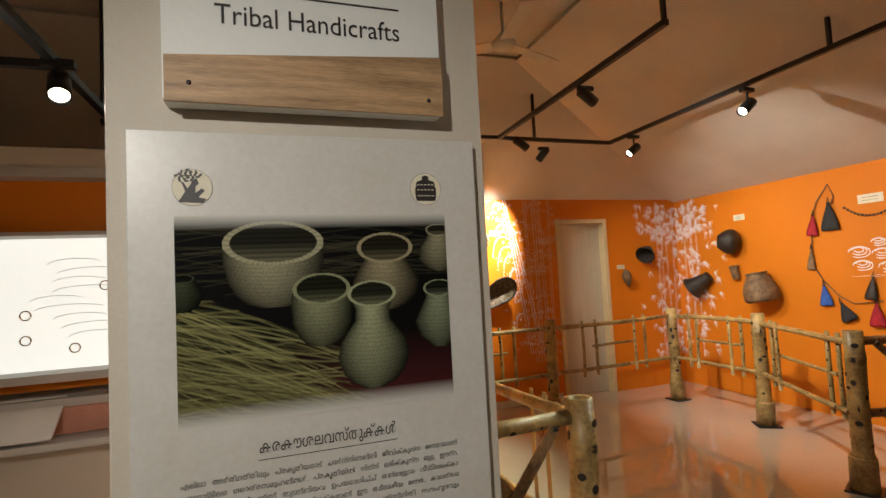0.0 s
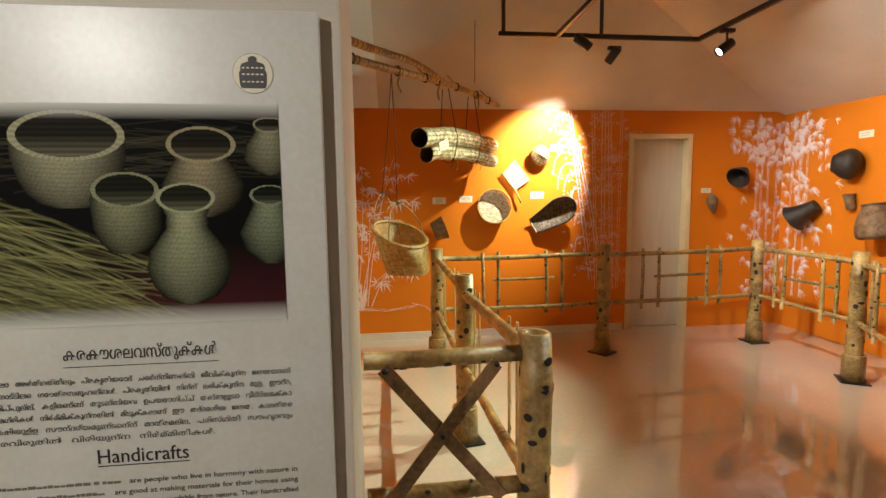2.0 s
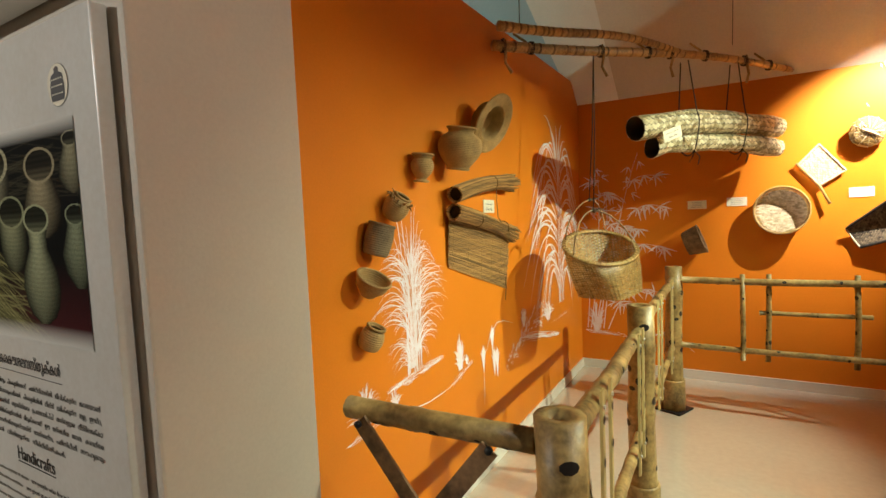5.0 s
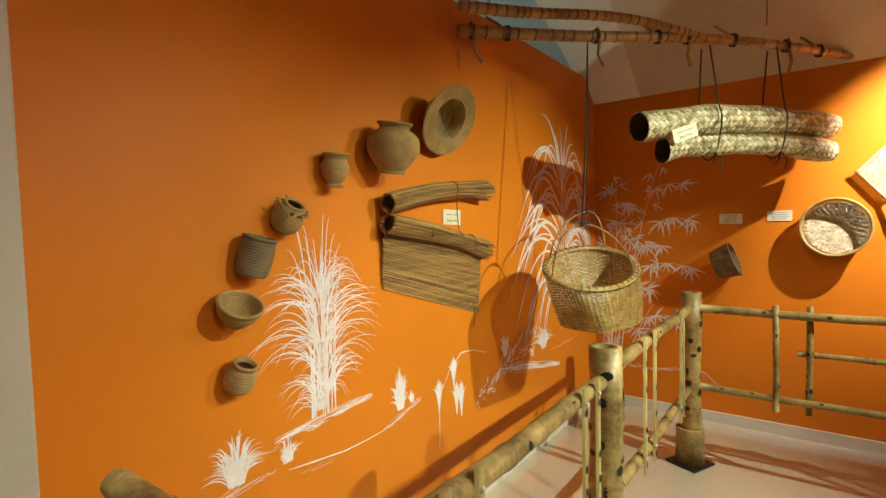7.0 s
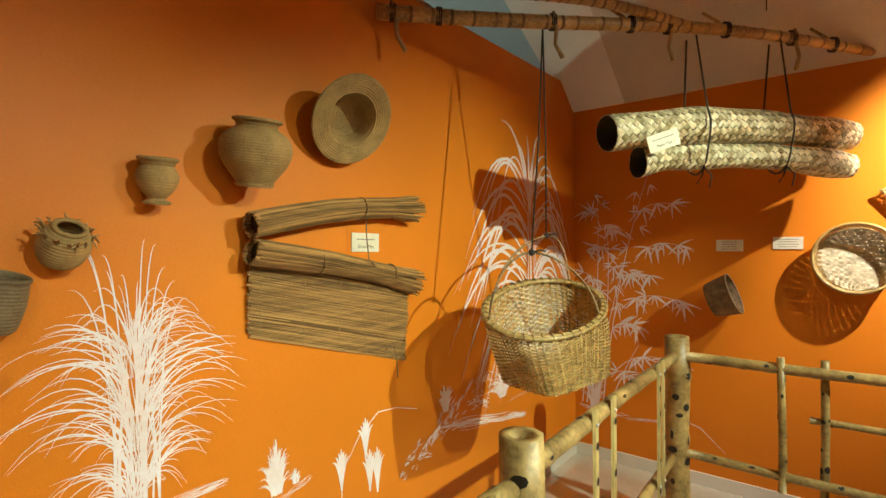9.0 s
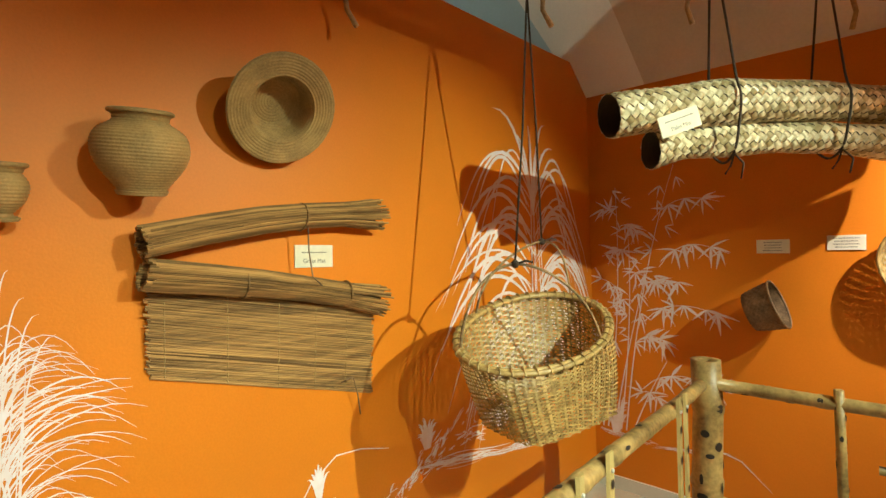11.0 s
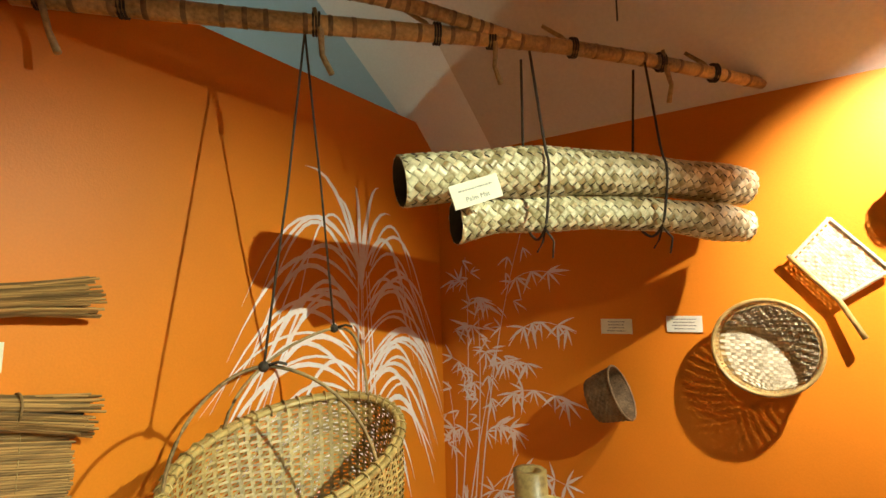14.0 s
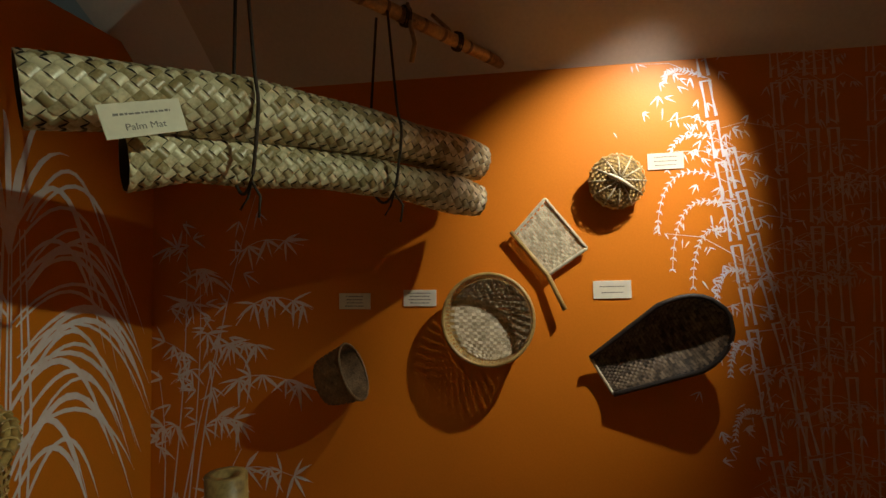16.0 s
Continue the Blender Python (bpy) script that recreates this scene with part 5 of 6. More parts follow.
            br.ribbon([(cy + q * math.cos(a), cz + 0.55 * q * math.sin(a) + 0.01 * e) for a in [2 * math.pi * k / 14 + 0.3 * e for k in range(13)]], [0.004 + 0.008 * abs(math.sin(k * 1.3 + e)) for k in range(13)])
        br.cut("lily")
    ground_smear(br, rnd, (4.95, 1.30), (5.36, 1.31), 0.012, 10)
    br.done("flower_mural", MURAL, "white painted water lily outlines on orange wall")


north_murals()


# ---- things on the east wall ----
def hung_basket(label, at, axis, prof, mat, name="smoked_basket", category="basket"):
    ob = thing(name, label, category, at=axis_pose(at, axis))
    bm = bmesh.new()
    pr = smooth_profile(prof)
    lathe(bm, [(0.001, prof[0][1])] + pr + [(max(0.002, r - 0.006), z) for r, z in reversed(pr)], 32, None, 0, 0.0025, 0.014)
    part("woven_body", bm, mat, ob)
    bm = bmesh.new()
    r, z = pr[-1]
    tube(bm, [(r * math.cos(a), r * math.sin(a), z) for a in [2 * math.pi * k / 32 for k in range(33)]], 0.007, 8, False)
    part("rim", bm, mat, ob)


hung_basket("round black smoked basket with a dark mouth", (6.99, 6.50, 1.72), (-0.55, 0.8, 0.1), [(0.05, -0.1), (0.12, -0.06), (0.14, 0.0), (0.11, 0.07), (0.075, 0.11)], SMOKED)
hung_basket("black flared basket tilted on the wall", (7.0, 6.95, 1.27), (-0.3, 0.75, -0.55), [(0.06, -0.12), (0.075, -0.04), (0.10, 0.05), (0.135, 0.13)], SMOKED)
hung_basket("tiny dark basket cup", (7.06, 6.525, 1.37), (-0.2, 0.05, 1), [(0.038, -0.07), (0.042, 0.0), (0.046, 0.07)], BROWNB)
hung_basket("wide brown fishing creel hung by a thin cord", (6.97, 6.165, 1.21), (-0.05, 0.15, 1), [(0.14, -0.15), (0.165, -0.12), (0.165, -0.04), (0.13, 0.06), (0.095, 0.13), (0.10, 0.15)], BROWNB, "fishing_creel")
hung_basket("black cone basket on orange wall", (6.55, 7.30, 1.675), (-0.7, -0.35, -0.45), [(0.02, -0.10), (0.05, -0.05), (0.085, 0.02), (0.11, 0.09)], SMOKED)
hung_basket("dark spindle shaped basket", (6.262, 7.35, 1.36), (-0.25, -0.1, 1), [(0.01, -0.11), (0.04, -0.05), (0.055, 0.02), (0.045, 0.07), (0.02, 0.1)], BROWNB)


def pouch(label, y, z, h, w, mat, lean=0.0):
    ob = thing("cloth_pouch", label, "pouch", "small pouches", at=pose(XE - 0.03, y, z, lean, 0, 0))
    bm = bmesh.new()
    rings = []
    for t, k in ((0, 0.16), (0.12, 0.2), (0.3, 0.42), (0.6, 0.75), (0.9, 1.0), (1.0, 0.97)):
        rings.append([bm.verts.new((0.022 * k * math.cos(a) * (1 + 0.2 * math.sin(5 * a)), 0.5 * w * k * math.sin(a), h / 2 - h * t + 0.006 * math.sin(4 * a))) for a in [2 * math.pi * j / 20 for j in range(20)]])
    rings_faces(bm, rings)
    bm.faces.new(rings[0]), bm.faces.new(rings[-1])
    part("bag", bm, mat, ob)
    bm = bmesh.new()
    tube(bm, [(0, -0.01, h / 2), (0, 0, h / 2 + 0.05), (0, 0.01, h / 2)], 0.004, 6)
    part("drawstring", bm, ROPE, ob, "dark drawstring")


pouch("small red cloth pouch", 5.645, 1.80, 0.19, 0.11, REDC, 6)
pouch("tall black cone pouch hanging from a cord", 5.485, 1.87, 0.26, 0.16, BLACKC, 0)
pouch("dark patterned pouch with beads", 5.685, 1.475, 0.2, 0.08, BROWNB, 4)
pouch("small blue cloth pouch", 5.585, 1.13, 0.19, 0.12, BLUEC, -4)
pouch("black cloth pouch on orange wall", 5.42, 0.985, 0.17, 0.14, BLACKC, -22)
pouch("red cloth pouch with dark tie", 5.17, 0.97, 0.2, 0.13, REDC, 0)
pouch("dark wooden rattle on a cord", 5.19, 1.20, 0.2, 0.1, SMOKED, 10)


def garland():
    ob = thing("pouch_garland", "thin brown cord strung with small pouches", "garland", at=(XE - 0.012, 5.5, 1.7))
    o = Vector((XE - 0.012, 5.5, 1.7))
    bm = bmesh.new()
    ks = [(5.66, 1.86), (5.60, 2.02), (5.48, 2.17), (5.44, 2.05), (5.47, 1.98)]
    tube(bm, [Vector((XE - 0.02, y, z)) - o for y, z in ks], 0.006, 6)
    part("upper_cord", bm, BROWNB, ob)
    bm = bmesh.new()
    ks = [(5.66, 1.72), (5.69, 1.55), (5.66, 1.38), (5.58, 1.25), (5.46, 1.12), (5.35, 1.06), (5.25, 1.07), (5.12, 1.09)]
    tube(bm, [Vector((XE - 0.02, y, z)) - o for y, z in ks], 0.005, 6)
    part("lower_cord", bm, BROWNB, ob)
    bm = bmesh.new()
    for k in range(15):
        t = k / 14
        bmesh.ops.create_icosphere(bm, subdivisions=1, radius=0.013, matrix=Matrix.Translation(Vector((XE - 0.014, 5.36 - 0.4 * t, 1.93 - 0.28 * t * (1 - t) * 1.2 - 0.02 * t)) - o))
    tagged(part("beads", bm, BROWNB, ob, "string of dark seed beads"), kind="stuff")


garland()


# ---- track lights and ceiling fan ----
def track():
    ob = thing("lighting_track", "black ceiling track bars on suspension rods, one bar added", "track light", at=(4.5, 6.45, 2.77))
    o = Vector((4.5, 6.45, 2.77))
    # the bar at y 0.22 is added, unseen, meant for entrance fill lamps
    for a, b in (((3.70, 6.44), (5.46, 6.45)), ((5.44, 6.432), (5.42, -0.6)), ((4.19, 6.42), (4.15, 4.27)), ((0.6, 0.22), (5.40, 0.22))):
        a, b = Vector((*a, 2.77)) - o, Vector((*b, 2.77)) - o
        m = Matrix.Translation(a) @ (b - a).to_track_quat("X", "Z").to_matrix().to_4x4()
        bm = bmesh.new()
        box(bm, (0, -0.018, -0.017), ((b - a).length, 0.018, 0.017), 0.003, m)
        part("bar", bm, BLACK, ob, "", False)
    for x, y in ((3.74, 6.44), (4.56, 6.42), (4.155, 4.29), (5.43, 4.3), (5.42, 1.5)):
        top = ZC if y < YN - run else ZT + K * (YN - y)
        bm = bmesh.new()
        tube(bm, [Vector((x, y, 2.78)) - o, Vector((x, y, top - 0.02)) - o], 0.016, 10)
        part("rod", bm, BLACK, ob)
        bm = bmesh.new()
        lathe(bm, [(0.001, 0.0), (0.04, 0.0), (0.045, 0.03), (0.001, 0.03)], 20, Matrix.Translation(Vector((x, y, top - 0.03)) - o))
        part("ceiling_rose", bm, CEILW, ob, "pale round ceiling rose")


track()


def side_track():
    ob = thing("side_room_track", "short black lighting track in the side room", "track light", at=(1.36, 4.55, 2.42))
    for a, b in (((0.002, -3.25), (0.004, 0.9)), ((-1.4, 0.075), (-0.018, 0.035))):
        bm = bmesh.new()
        a, b = Vector((*a, 0)), Vector((*b, 0))
        box(bm, (0, -0.018, -0.017), ((b - a).length, 0.018, 0.017), 0.003, Matrix.Translation(a) @ (b - a).to_track_quat("X", "Z").to_matrix().to_4x4())
        part("bar", bm, BLACK, ob, "", False)
    for y in (-2.8, -0.9, 0.6):
        bm = bmesh.new()
        tube(bm, [(0, y, 0.01), (0, y, ZC - 2.43)], 0.014, 10)
        part("rod", bm, BLACK, ob)


side_track()


def spot_head(at, to, lit=True):
    at, to = Vector(at), Vector(to)
    d = (to - at).normalized()
    ob = thing("track_spotlight", "black cylindrical track spotlight, lit, three of nine added as fill" if lit else "black cylindrical track spotlight", "spotlight", "track spotlights", at=at)
    q = d.to_track_quat("Z", "Y").to_matrix().to_4x4()
    bm = bmesh.new()
    lathe(bm, [(0.001, -0.155), (0.034, -0.155), (0.039, -0.148), (0.039, -0.012), (0.036, -0.010), (0.033, -0.03)], 24, q)
    part("can", bm, BLACK, ob)
    bm = bmesh.new()
    lathe(bm, [(0.001, -0.028), (0.033, -0.028)], 24, q)
    part("lens", bm, LENS, ob, "glowing round lens")
    back = d * -0.1
    bm = bmesh.new()
    tube(bm, [back + Vector((0, 0, 0.03)), Vector((back.x, back.y, (2.735 if at.x > 2 else 2.40) - at.z))], 0.009, 8)
    part("arm", bm, BLACK, ob)
    bm = bmesh.new()
    zt = (2.737 if at.x > 2 else 2.40) - at.z
    box(bm, (back.x - 0.055, back.y - 0.022, zt - 0.015), (back.x + 0.055, back.y + 0.022, zt + 0.015), 0.003)
    part("adapter", bm, BLACK, ob, "", False)


# every beam gets a head, the three added fill lamps too
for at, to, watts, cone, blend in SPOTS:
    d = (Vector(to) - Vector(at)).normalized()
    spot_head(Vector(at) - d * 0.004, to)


def ceiling_plate(at, normal):
    ob = thing("ceiling_plate", "small round cover plate on the plaster ceiling", "cover plate", "ceiling cover plates", at=axis_pose(at, normal))
    bm = bmesh.new()
    lathe(bm, [(0.05, -0.004), (0.05, 0.004), (0.046, 0.007), (0.001, 0.008)], 28)
    part("cover", bm, CEIL, ob)
    bm = bmesh.new()
    box(bm, (-0.014, -0.003, 0.008), (0.014, 0.003, 0.011), 0.001)
    part("slot", bm, BROWNB, ob, "dark screw slot", False)


for at, normal in (((3.80, 7.06, 2.32 + 0.442 * 0.868), (0, -0.868, -1)), ((6.45, 5.36, 2.32 + 0.76 * 0.388), (-0.388, 0, -1)), ((6.41, 6.16, 2.32 + 0.80 * 0.388), (-0.388, 0, -1))):
    ceiling_plate(at, normal)


def ceiling_fan():
    ob = thing("ceiling_fan", "white three bladed ceiling fan on a thin rod", "fan", at=(3.76, 5.38, 3.14))
    bm = bmesh.new()
    tube(bm, [(0, 0, 0.04), (0, 0, ZC - 3.15)], 0.012, 10)
    part("rod", bm, FANM, ob)
    bm = bmesh.new()
    lathe(bm, [(0.001, -0.05), (0.05, -0.05), (0.085, -0.03), (0.09, 0.0), (0.06, 0.03), (0.025, 0.07), (0.001, 0.08)], 28)
    part("motor", bm, FANM, ob)
    for k in range(3):
        m = Matrix.Rotation(radians(120 * k + 20), 4, "Z") @ Matrix.Rotation(radians(9), 4, "X")
        bm = bmesh.new()
        box(bm, (0.08, -0.055, -0.012), (0.56, 0.055, -0.006), 0.002, m)
        part("blade", bm, FANM, ob, "", False)


ceiling_fan()


# ---- display panel on the pillar ----
def photo_colours(nx, nz):
    """A printed photograph of grass pots, as a grid of colours: dark cloth, straw, coiled pots."""
    rng = np.random.default_rng(8)
    X, Y = np.meshgrid((np.arange(nx) + 0.5) / nx, (np.arange(nz) + 0.5) / nz)
    Y = 1 - Y
    img = np.zeros((nz, nx, 3)) + np.array((0.004, 0.004, 0.0035))
    red = np.clip((Y - 0.62) * 2.2, 0, 1) * np.clip((X - 0.1) * 2, 0.25, 1)
    img += red[..., None] * np.array((0.075, 0.012, 0.014))
    for k in range(200):
        x0, y0 = -0.05, rng.uniform(0.42, 1.02)
        ang = rng.normal(0.42, 0.14)
        c0 = 0.06 + 0.95 * rng.random() ** 1.6
        line = y0 + (X - x0) * math.tan(ang * (0.6 + 0.5 * (y0 < 0.8))) * 0.9 - 0.06 * np.sin(X * 5 + k)
        far = rng.uniform(0.3, 0.74)
        w = np.exp(-((Y - line) / 0.0042) ** 2) * (X < far) * (Y > 0.34 + 0.62 * X)
        img = img * (1 - 0.55 * w[..., None]) + w[..., None] * 0.55 * c0 * np.array((0.40, 0.38, 0.15))
    for k in range(70):
        x0, y0, l = rng.uniform(0, 1), rng.uniform(0.02, 0.35), rng.uniform(-0.25, 0.3)
        w = np.exp(-((Y - (y0 + (X - x0) * l)) / 0.003) ** 2) * (abs(X - x0) < 0.3)
        img = img * (1 - 0.3 * w[..., None]) + w[..., None] * 0.022 * np.array((1, 0.9, 0.5))

    def pot(cx, top, bottom, prof, tone, mouth, tilt=0.3):
        nonlocal img
        t = np.clip((Y - top) / (bottom - top), 0, 1)
        half = np.interp(t, [p[0] for p in prof], [p[1] for p in prof])
        low = half * tilt * 0.5
        inside = (abs(X - cx) < half) & (Y > top) & (Y < bottom + 0.0 * low)
        s = np.clip((X - cx) / np.maximum(half, 1e-4), -1, 1)
        shade = (0.10 + 0.90 * np.clip(1 - s * s, 0, 1)) * (0.62 + 0.38 * np.cos((s + 0.4) * 1.6)) * (1.05 - 0.8 * t ** 1.5)
        coil = 0.91 + 0.09 * np.sin((Y - 0.25 * half * np.sqrt(np.clip(1 - s * s, 0, 1))) * 300) + 0.05 * np.sin((X + 0.4 * Y) * 420)
        knot = 0.82 + 0.36 * rng.random(Y.shape)
        col = (shade * coil * knot)[..., None] * np.array(tone)
        img = np.where(inside[..., None], col, img)
        mr = prof[0][1]
        e = ((X - cx) / mr) ** 2 + ((Y - top) / (mr * mouth)) ** 2
        lip = (e < 1.0)
        img = np.where(lip[..., None], np.array(tone)[None, None] * (0.72 + 0.3 * np.sin(np.arctan2(Y - top, X - cx) * 44))[..., None] * 0.5 + np.array(tone) * 0.5, img)
        hole = e < 0.74
        depth = np.clip(0.05 + 0.5 * (top + mr * mouth * 0.8 - Y) / (mr * mouth * 2) * 0 + 0.42 * np.clip((Y - top) / (mr * mouth), -0.2, 1), 0.05, 1)
        img = np.where(hole[..., None], np.array(tone) * (depth * (0.75 + 0.25 * np.sin(Y * 260)))[..., None], img)

    pot(0.97, 0.09, 0.32, [(0, 0.055), (0.15, 0.048), (0.4, 0.08), (0.7, 0.09), (0.9, 0.06), (1, 0.02)], (0.30, 0.28, 0.17), 0.6)
    pot(0.02, 0.30, 0.46, [(0, 0.04), (0.5, 0.07), (0.85, 0.05), (1, 0.02)], (0.05, 0.06, 0.03), 0.5)
    pot(0.33, 0.14, 0.46, [(0, 0.178), (0.3, 0.176), (0.6, 0.16), (0.8, 0.135), (0.93, 0.10), (1, 0.05)], (0.36, 0.34, 0.21), 0.62)
    pot(0.745, 0.18, 0.51, [(0, 0.112), (0.1, 0.095), (0.2, 0.085), (0.32, 0.105), (0.55, 0.134), (0.75, 0.122), (0.9, 0.09), (1, 0.03)], (0.34, 0.29, 0.17), 0.72)
    pot(0.96, 0.41, 0.73, [(0, 0.066), (0.14, 0.056), (0.3, 0.075), (0.55, 0.105), (0.8, 0.085), (1, 0.03)], (0.25, 0.28, 0.17), 0.7)
    pot(0.495, 0.38, 0.67, [(0, 0.107), (0.2, 0.112), (0.6, 0.108), (0.85, 0.085), (0.95, 0.06), (1, 0.03)], (0.26, 0.27, 0.15), 0.75)
    pot(0.685, 0.42, 0.91, [(0, 0.095), (0.07, 0.08), (0.16, 0.066), (0.28, 0.068), (0.38, 0.095), (0.5, 0.125), (0.66, 0.138), (0.82, 0.12), (0.93, 0.085), (1, 0.03)], (0.36, 0.38, 0.22), 0.72)
    img *= (0.92 + 0.16 * rng.random((nz, nx)))[..., None]
    edge = np.clip(np.minimum(Y / 0.07, (1 - Y) / 0.09), 0, 1)[..., None]
    return img * edge + np.array((0.60, 0.585, 0.53)) * (1 - edge)


def display_panel():
    yb, yf = 3.39, 3.362
    ob = thing("information_poster", "tall printed panel with pot photograph and text", "display panel", at=(2.26, yb, 0.45))
    o = Vector((2.26, yb, 0.45))
    bm = bmesh.new()
    box(bm, Vector((1.888, yf, 0.45)) - o, Vector((2.628, yb, 1.818)) - o, 0.003)
    part("board", bm, PANELM, ob, "cream printed board", False)
    nx, nz = 300, 222
    x0, x1, z0, z1 = 1.972, 2.545, 1.218, 1.642
    cols = photo_colours(nx, nz)
    xs, zs = np.linspace(x0, x1, nx + 1) - o.x, np.linspace(z0, z1, nz + 1) - o.z
    XX, ZZ = np.meshgrid(xs, zs)
    verts = np.stack([XX.ravel(), np.full(XX.size, yf - 0.0015 - o.y), ZZ.ravel()], 1)
    i = (np.arange(nz)[:, None] * (nx + 1) + np.arange(nx)[None]).ravel()
    faces = np.stack([i, i + 1, i + nx + 2, i + nx + 1], 1)
    me = bpy.data.meshes.new("photograph")
    me.from_pydata(verts.tolist(), [], faces.tolist())
    at = me.color_attributes.new("ink", "FLOAT_COLOR", "CORNER")
    rgba = np.concatenate([np.repeat(cols.reshape(-1, 3), 4, 0), np.ones((nx * nz * 4, 1))], 1)
    at.data.foreach_set("color", rgba.astype(np.float32).ravel())
    m = bpy.data.materials.new("photo_print")
    m.use_nodes = True
    b = m.node_tree.nodes["Principled BSDF"]
    b.inputs["Roughness"].default_value, b.inputs["Specular IOR Level"].default_value = 0.6, 0.04
    ca = m.node_tree.nodes.new("ShaderNodeVertexColor")
    ca.layer_name = "ink"
    m.node_tree.links.new(ca.outputs[0], b.inputs["Base Color"])
    me.materials.append(m)
    ph = new("photograph", me)
    ph.parent = ob
    tagged(ph, "printed photograph of coiled grass pots and straw")
    front = Matrix.Rotation(radians(90), 4, "X")

    def words(body, x, z, size, width=None, mat=INK, name="lettering", align="CENTER"):
        return text_mesh(body, size, Matrix.Translation(Vector((x, yf - 0.0012, z)) - o) @ front, mat, ob, name, width, align)

    def rule(xa, xb, z, t=0.0018, mat=INK, name="underline"):
        bm = bmesh.new()
        box(bm, Vector((xa, yf - 0.0016, z - t / 2)) - o, Vector((xb, yf - 0.0008, z + t / 2)) - o)
        part(name, bm, mat, ob, "", False)

    words("കരകൗശലവസ്തുക്കൾ", 2.262, 1.152, 0.034, 0.285, INK, "heading")
    rule(2.118, 2.408, 1.138, 0.0012)
    lines = ["എല്ലാ അർത്ഥത്തിലും പ്രകൃതിയോട് ചേർന്നിണങ്ങി ജീവിക്കുന്ന ജനതയാണ്", "വയനാട്ടിലെ ഗോത്രസമൂഹങ്ങൾ. പ്രകൃതിയിൽ നിന്ന് ലഭിക്കുന്ന മുള, ഈറ്റ,", "മാനിപ്പുല്ല്, കളിമണ്ണ് തുടങ്ങിയവ ഉപയോഗിച്ച് തങ്ങളുടെ വീട്ടിലേക്കാ", "സാമഗ്രികൾ നിർമ്മിക്കുന്നതിൽ മിടുക്കരാണ് ഈ തദ്ദേശീയ ജനത. കാലത്തെ", "ശേഷിയുള്ള സൗന്ദര്യമുണ്ടെന്ന് മാത്രമല്ല, പരിസ്ഥിതി സൗഹൃദവും", "കരവിരുതിൽ വിരിയുന്ന നിർമ്മിതികൾ."]
    for k, body in enumerate(lines):
        wd = 0.575 if k < 5 else 0.42
        words(body.replace(" ", "   "), 1.972 + wd / 2, 1.105 - 0.0238 * k, 0.015, wd, INKM, "text_line")
    words("Handicrafts", 2.252, 0.938, 0.042, 0.172, INK, "heading")
    rule(2.165, 2.34, 0.932, 0.0018)
    rnd = random.Random(2)
    for k, (body, wd) in enumerate((("are people who live in harmony with nature in", 0.33), ("are good at making materials for their homes using", 0.36), ("which are available from nature. Their handcrafted", 0.33), ("are also eco-friendly.", 0.15))):
        z = 0.893 - 0.0225 * k
        xr = 2.552 if k < 3 else 2.36
        words(body, xr - wd / 2, z, 0.0155, wd, INKM, "text_line")
        x = 1.972
        bm = bmesh.new()
        while x < xr - wd - 0.02:
            l = rnd.uniform(0.006, 0.014)
            box(bm, Vector((x, yf - 0.0016, z + 0.001)) - o, Vector((min(x + l, xr - wd - 0.008), yf - 0.0008, z + rnd.uniform(0.0045, 0.0075))) - o)
            x += l + (0.002 if rnd.random() < 0.75 else 0.007)
        part("blurred_words", bm, INKS, ob, "unreadable printed words", False)

    def disc(x, z, r, mat, name, dy, sx=1.0):
        bm = bmesh.new()
        vs = [bm.verts.new(Vector((x + sx * r * math.cos(a), yf - dy, z + r * math.sin(a))) - o) for a in [2 * math.pi * k / 32 for k in range(32)]]
        bm.faces.new(vs)
        part(name, bm, mat, ob, "", False)

    for x in (2.007, 2.502):
        disc(x, 1.70, 0.038, INKS, "emblem_ring", 0.0008)
        disc(x, 1.70, 0.037, PAPER, "emblem_ground", 0.0012)
    bm = bmesh.new()
    prof = [(0.022, -0.028), (0.025, -0.02), (0.026, 0.0), (0.022, 0.008), (0.024, 0.01), (0.02, 0.018), (0.008, 0.022), (0.008, 0.029), (0.003, 0.032)]
    pts = [(2.502 + r, 1.70 + z) for r, z in prof] + [(2.502 - r, 1.70 + z) for r, z in reversed(prof)]
    bm.faces.new([bm.verts.new(Vector((x, yf - 0.0016, z)) - o) for x, z in pts])
    part("emblem_pot", bm, INK, ob, "black pot emblem", False)
    for z in (-0.017, -0.003, 0.009):
        for k in range(5):
            bm = bmesh.new()
            box(bm, Vector((2.482 + 0.0085 * k, yf - 0.0022, 1.70 + z)) - o, Vector((2.487 + 0.0085 * k, yf - 0.0017, 1.7025 + z)) - o)
            part("emblem_band", bm, PAPER, ob, "", False)
    bm = bmesh.new()
    for k in range(22):
        a, q = 2.4 * k, 0.0045 * math.sqrt(k)
        x, z, tilt = 1.999 + 1.15 * q * math.cos(a), 1.724 + 0.62 * q * math.sin(a), a * 0.7
        vs = []
        for u, v in ((-0.005, 0), (-0.0015, 0.0022), (0.002, 0.002), (0.0055, 0), (0.002, -0.002), (-0.0015, -0.0022)):
            vs.append(bm.verts.new(Vector((x + u * math.cos(tilt) - v * math.sin(tilt), yf - 0.0016 - 1e-5 * k, z + u * math.sin(tilt) + v * math.cos(tilt))) - o))
        bm.faces.new(vs)
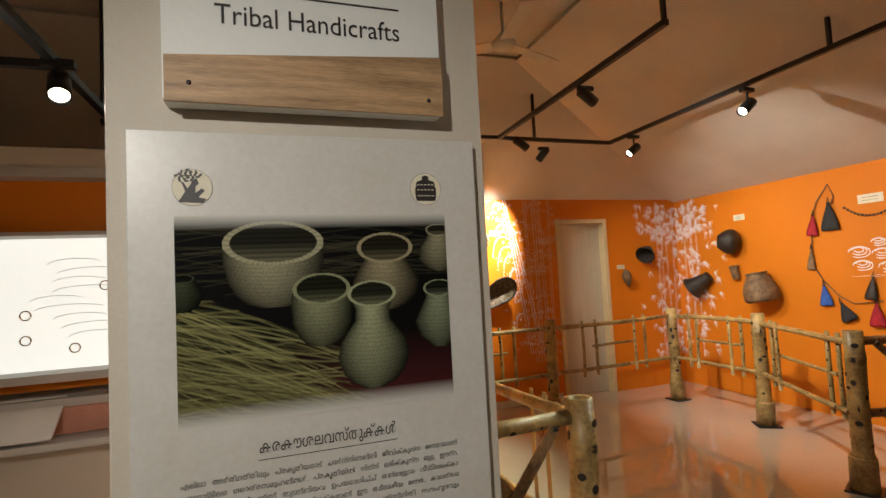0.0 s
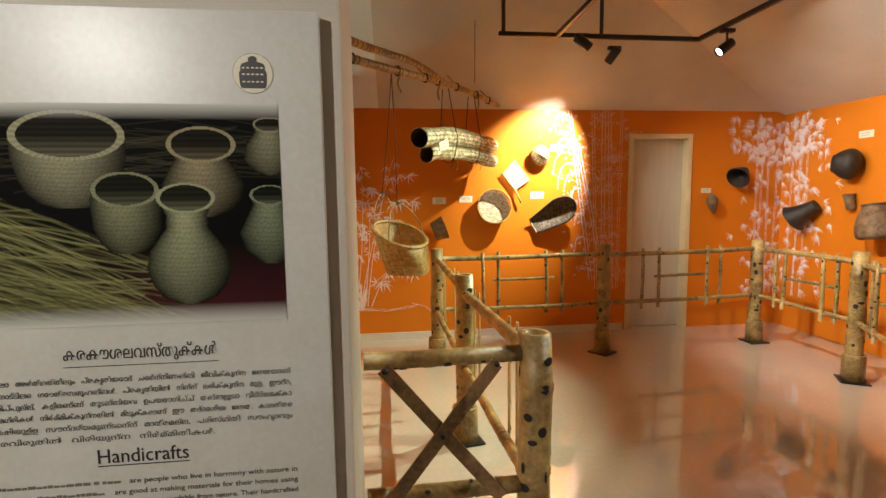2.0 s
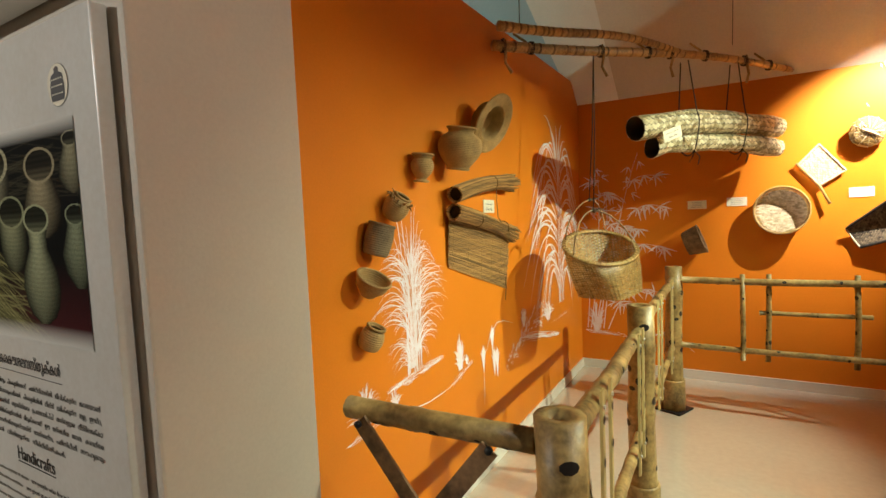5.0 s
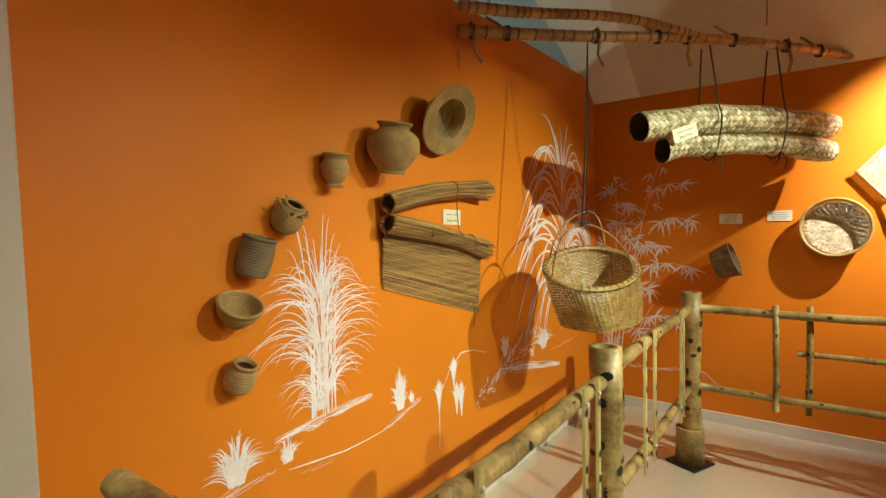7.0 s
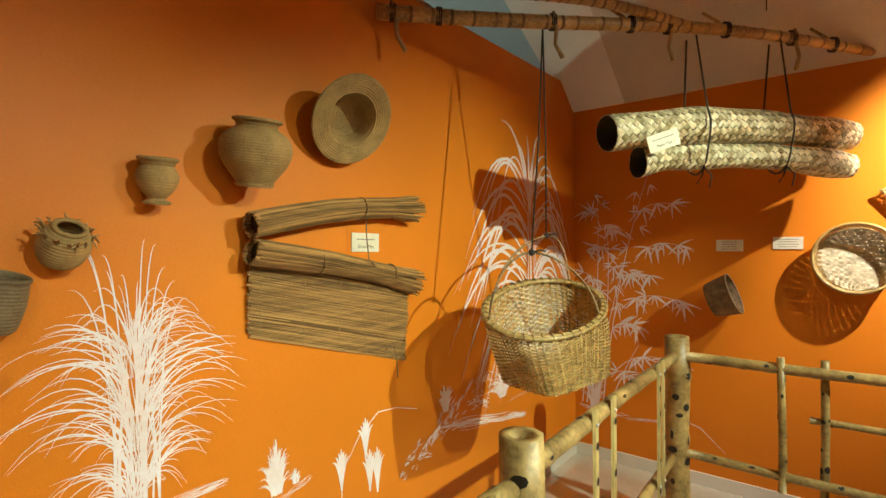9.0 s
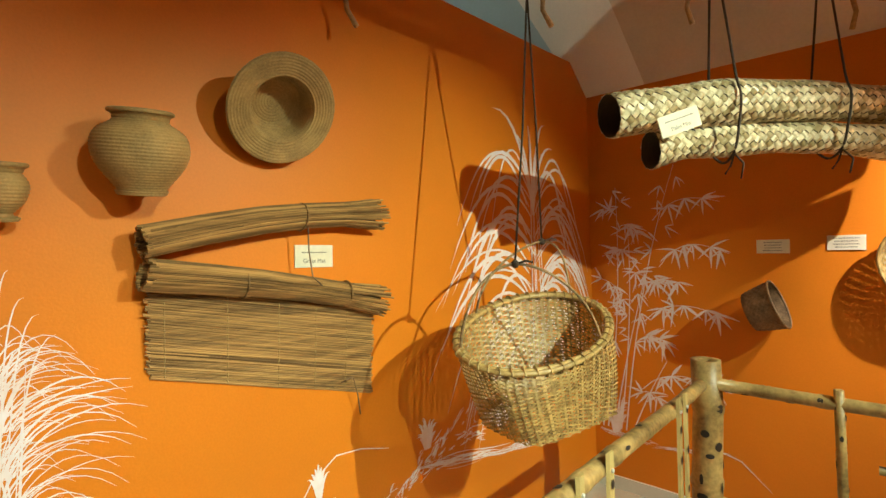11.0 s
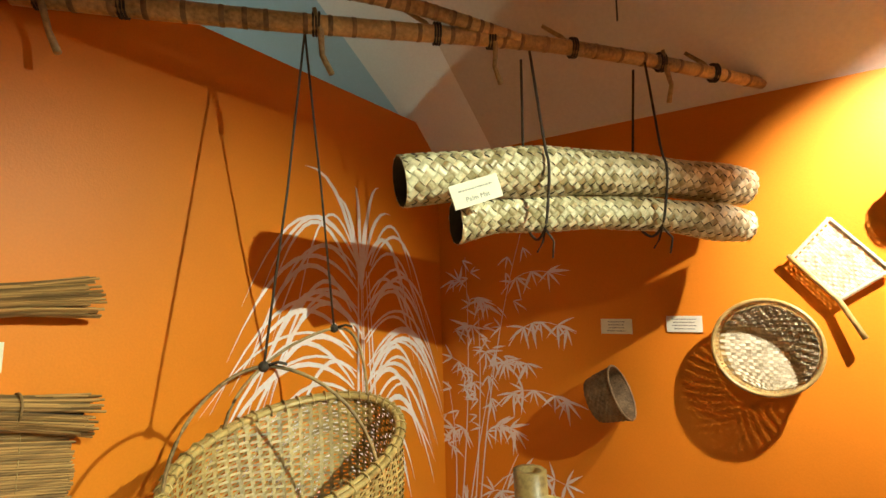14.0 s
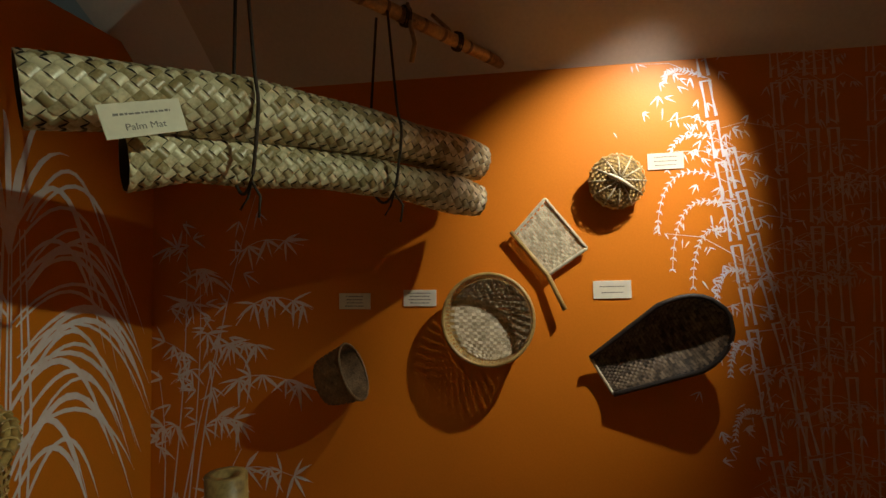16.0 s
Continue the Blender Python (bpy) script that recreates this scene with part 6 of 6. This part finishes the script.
    blob = [(1.980, 1.670), (2.026, 1.668), (2.034, 1.676), (2.018, 1.680), (2.030, 1.694), (2.024, 1.698), (2.012, 1.688), (2.013, 1.702), (2.019, 1.708), (2.016, 1.717), (2.008, 1.716), (2.004, 1.706), (1.998, 1.698), (1.990, 1.712), (1.987, 1.710), (1.994, 1.692), (1.986, 1.678)]
    bm.faces.new([bm.verts.new(Vector((x, yf - 0.0018, z)) - o) for x, z in blob])
    part("emblem_leaves", bm, INK, ob, "black leafy emblem", False)


display_panel()


def title_board():
    ob = thing("title_board", "white title board over an oak strip", "sign", at=(2.255, 3.39, 1.86))
    o = Vector((2.255, 3.39, 1.86))
    bm = bmesh.new()
    box(bm, Vector((1.965, 3.326, 1.866)) - o, Vector((2.545, 3.334, 2.006)) - o, 0.002)
    for v in bm.verts:
        if v.co.z > 0.1 and v.co.x < 0:
            v.co.z -= 0.046
    part("oak_strip", bm, OAK, ob, "oak veneer strip with two screws", False)
    bm = bmesh.new()
    box(bm, Vector((1.96, 3.336, 1.872)) - o, Vector((2.545, 3.39, 2.28)) - o, 0.003)
    part("white_plate", bm, WHITEB, ob, "white printed plate", False)
    front = Matrix.Rotation(radians(90), 4, "X")
    text_mesh("Tribal Handicrafts", 0.062, Matrix.Translation(Vector((2.255, 3.3348, 2.038)) - o) @ front, INK, ob, "lettering", 0.39)
    bm = bmesh.new()
    box(bm, Vector((2.06, 3.3344, 2.110)) - o, Vector((2.45, 3.3354, 2.114)) - o)
    part("rule_line", bm, INK, ob, "", False)
    for x in (2.01, 2.51):
        bm = bmesh.new()
        lathe(bm, [(0.001, 0.002), (0.004, 0.002), (0.005, 0.0)], 12, Matrix.Translation(Vector((x, 3.325, 1.905 if x < 2.2 else 1.9)) - o) @ front)
        part("screw", bm, BLACK, ob)


title_board()


# ---- side room with a lit display niche ----
def niche():
    y = 5.0
    slab("wall_niche_front", [((-1.2, y, 0), (1.9, y + 0.02, 1.0)), ((-1.2, y, 2.10), (1.9, y + 0.3, 2.19)), ((-1.2, y + 0.25, 0.9), (1.9, y + 0.3, 2.1))], CREAM, "cream wall with a long display recess")
    slab("wall_niche_band", [((-1.2, y + 0.1, 1.80), (1.9, y + 0.24, 2.05)), ((-1.2, y + 0.12, 1.055), (1.9, y + 0.24, 1.10))], ORANGE, "orange band round the display recess")
    slab("trim", [((-1.2, y - 0.01, 2.05), (1.9, y + 0.24, 2.098)), ((-1.2, y + 0.02, 1.78), (1.9, y + 0.23, 1.798)), ((-1.2, y + 0.02, 1.102), (1.9, y + 0.23, 1.14)), ((-1.2, y - 0.012, 1.002), (1.9, y + 0.1, 1.03))], GREYP, "grey metal trim of the display recess", "trim")
    ob = thing("light_box", "back lit white display board with faint line drawing", "display", at=(0.5, y + 0.18, 1.14))
    bm = bmesh.new()
    box(bm, (-1.6, 0, 0.002), (1.35, 0.04, 0.64), 0.002)
    part("board", bm, material("glowing_board", (0.9, 0.92, 0.86), 0.5, vary=0.01, bump=0, emit=0.75), ob, "", False)
    bm = bmesh.new()
    rnd = random.Random(6)
    for k in range(9):
        cx, cz = 0.75 + rnd.uniform(-0.1, 0.1), 0.15 + 0.045 * k
        tube(bm, [(cx + 0.12 * math.cos(a) * (1 + 0.3 * (k % 2)), -0.002, cz + 0.03 * math.sin(a)) for a in [0.5 + 0.35 * j for j in range(8)]], 0.0012, 4)
    part("line_drawing", bm, INKS, ob, "faint grey drawn lines")
    for cx, cz in ((0.52, 0.27), (0.52, 0.15), (0.72, 0.1), (0.85, 0.4)):
        bm = bmesh.new()
        tube(bm, [(cx + 0.022 * math.cos(a), -0.012, cz + 0.022 * math.sin(a)) for a in [2 * math.pi * j / 20 for j in range(21)]], 0.0035, 6, False)
        part("bangle", bm, OAK, ob, "small round bangle")
    ob = thing("tilted_info_board", "white sloping information board on a ledge", "sign", at=(0.75, 4.86, 0.88))
    bm = bmesh.new()
    box(bm, (-1.2, 0, 0), (0.48, 0.24, 0.012), 0.002, pose(0, 0, 0, 38))
    part("board", bm, WHITEB, ob, "", False)
    ob = thing("display_ledge", "pink and grey ledge below the display recess", "shelf", at=(0.5, 4.84, 0.84))
    bm = bmesh.new()
    box(bm, (-1.6, 0.0, 0), (1.35, 0.16, 0.03), 0.003)
    part("ledge", bm, GREYP, ob, "", False)
    bm = bmesh.new()
    box(bm, (-1.6, 0.145, 0.032), (1.35, 0.16, 0.15), 0.002)
    part("back_strip", bm, PINK, ob, "pink panelled strip", False)


niche()
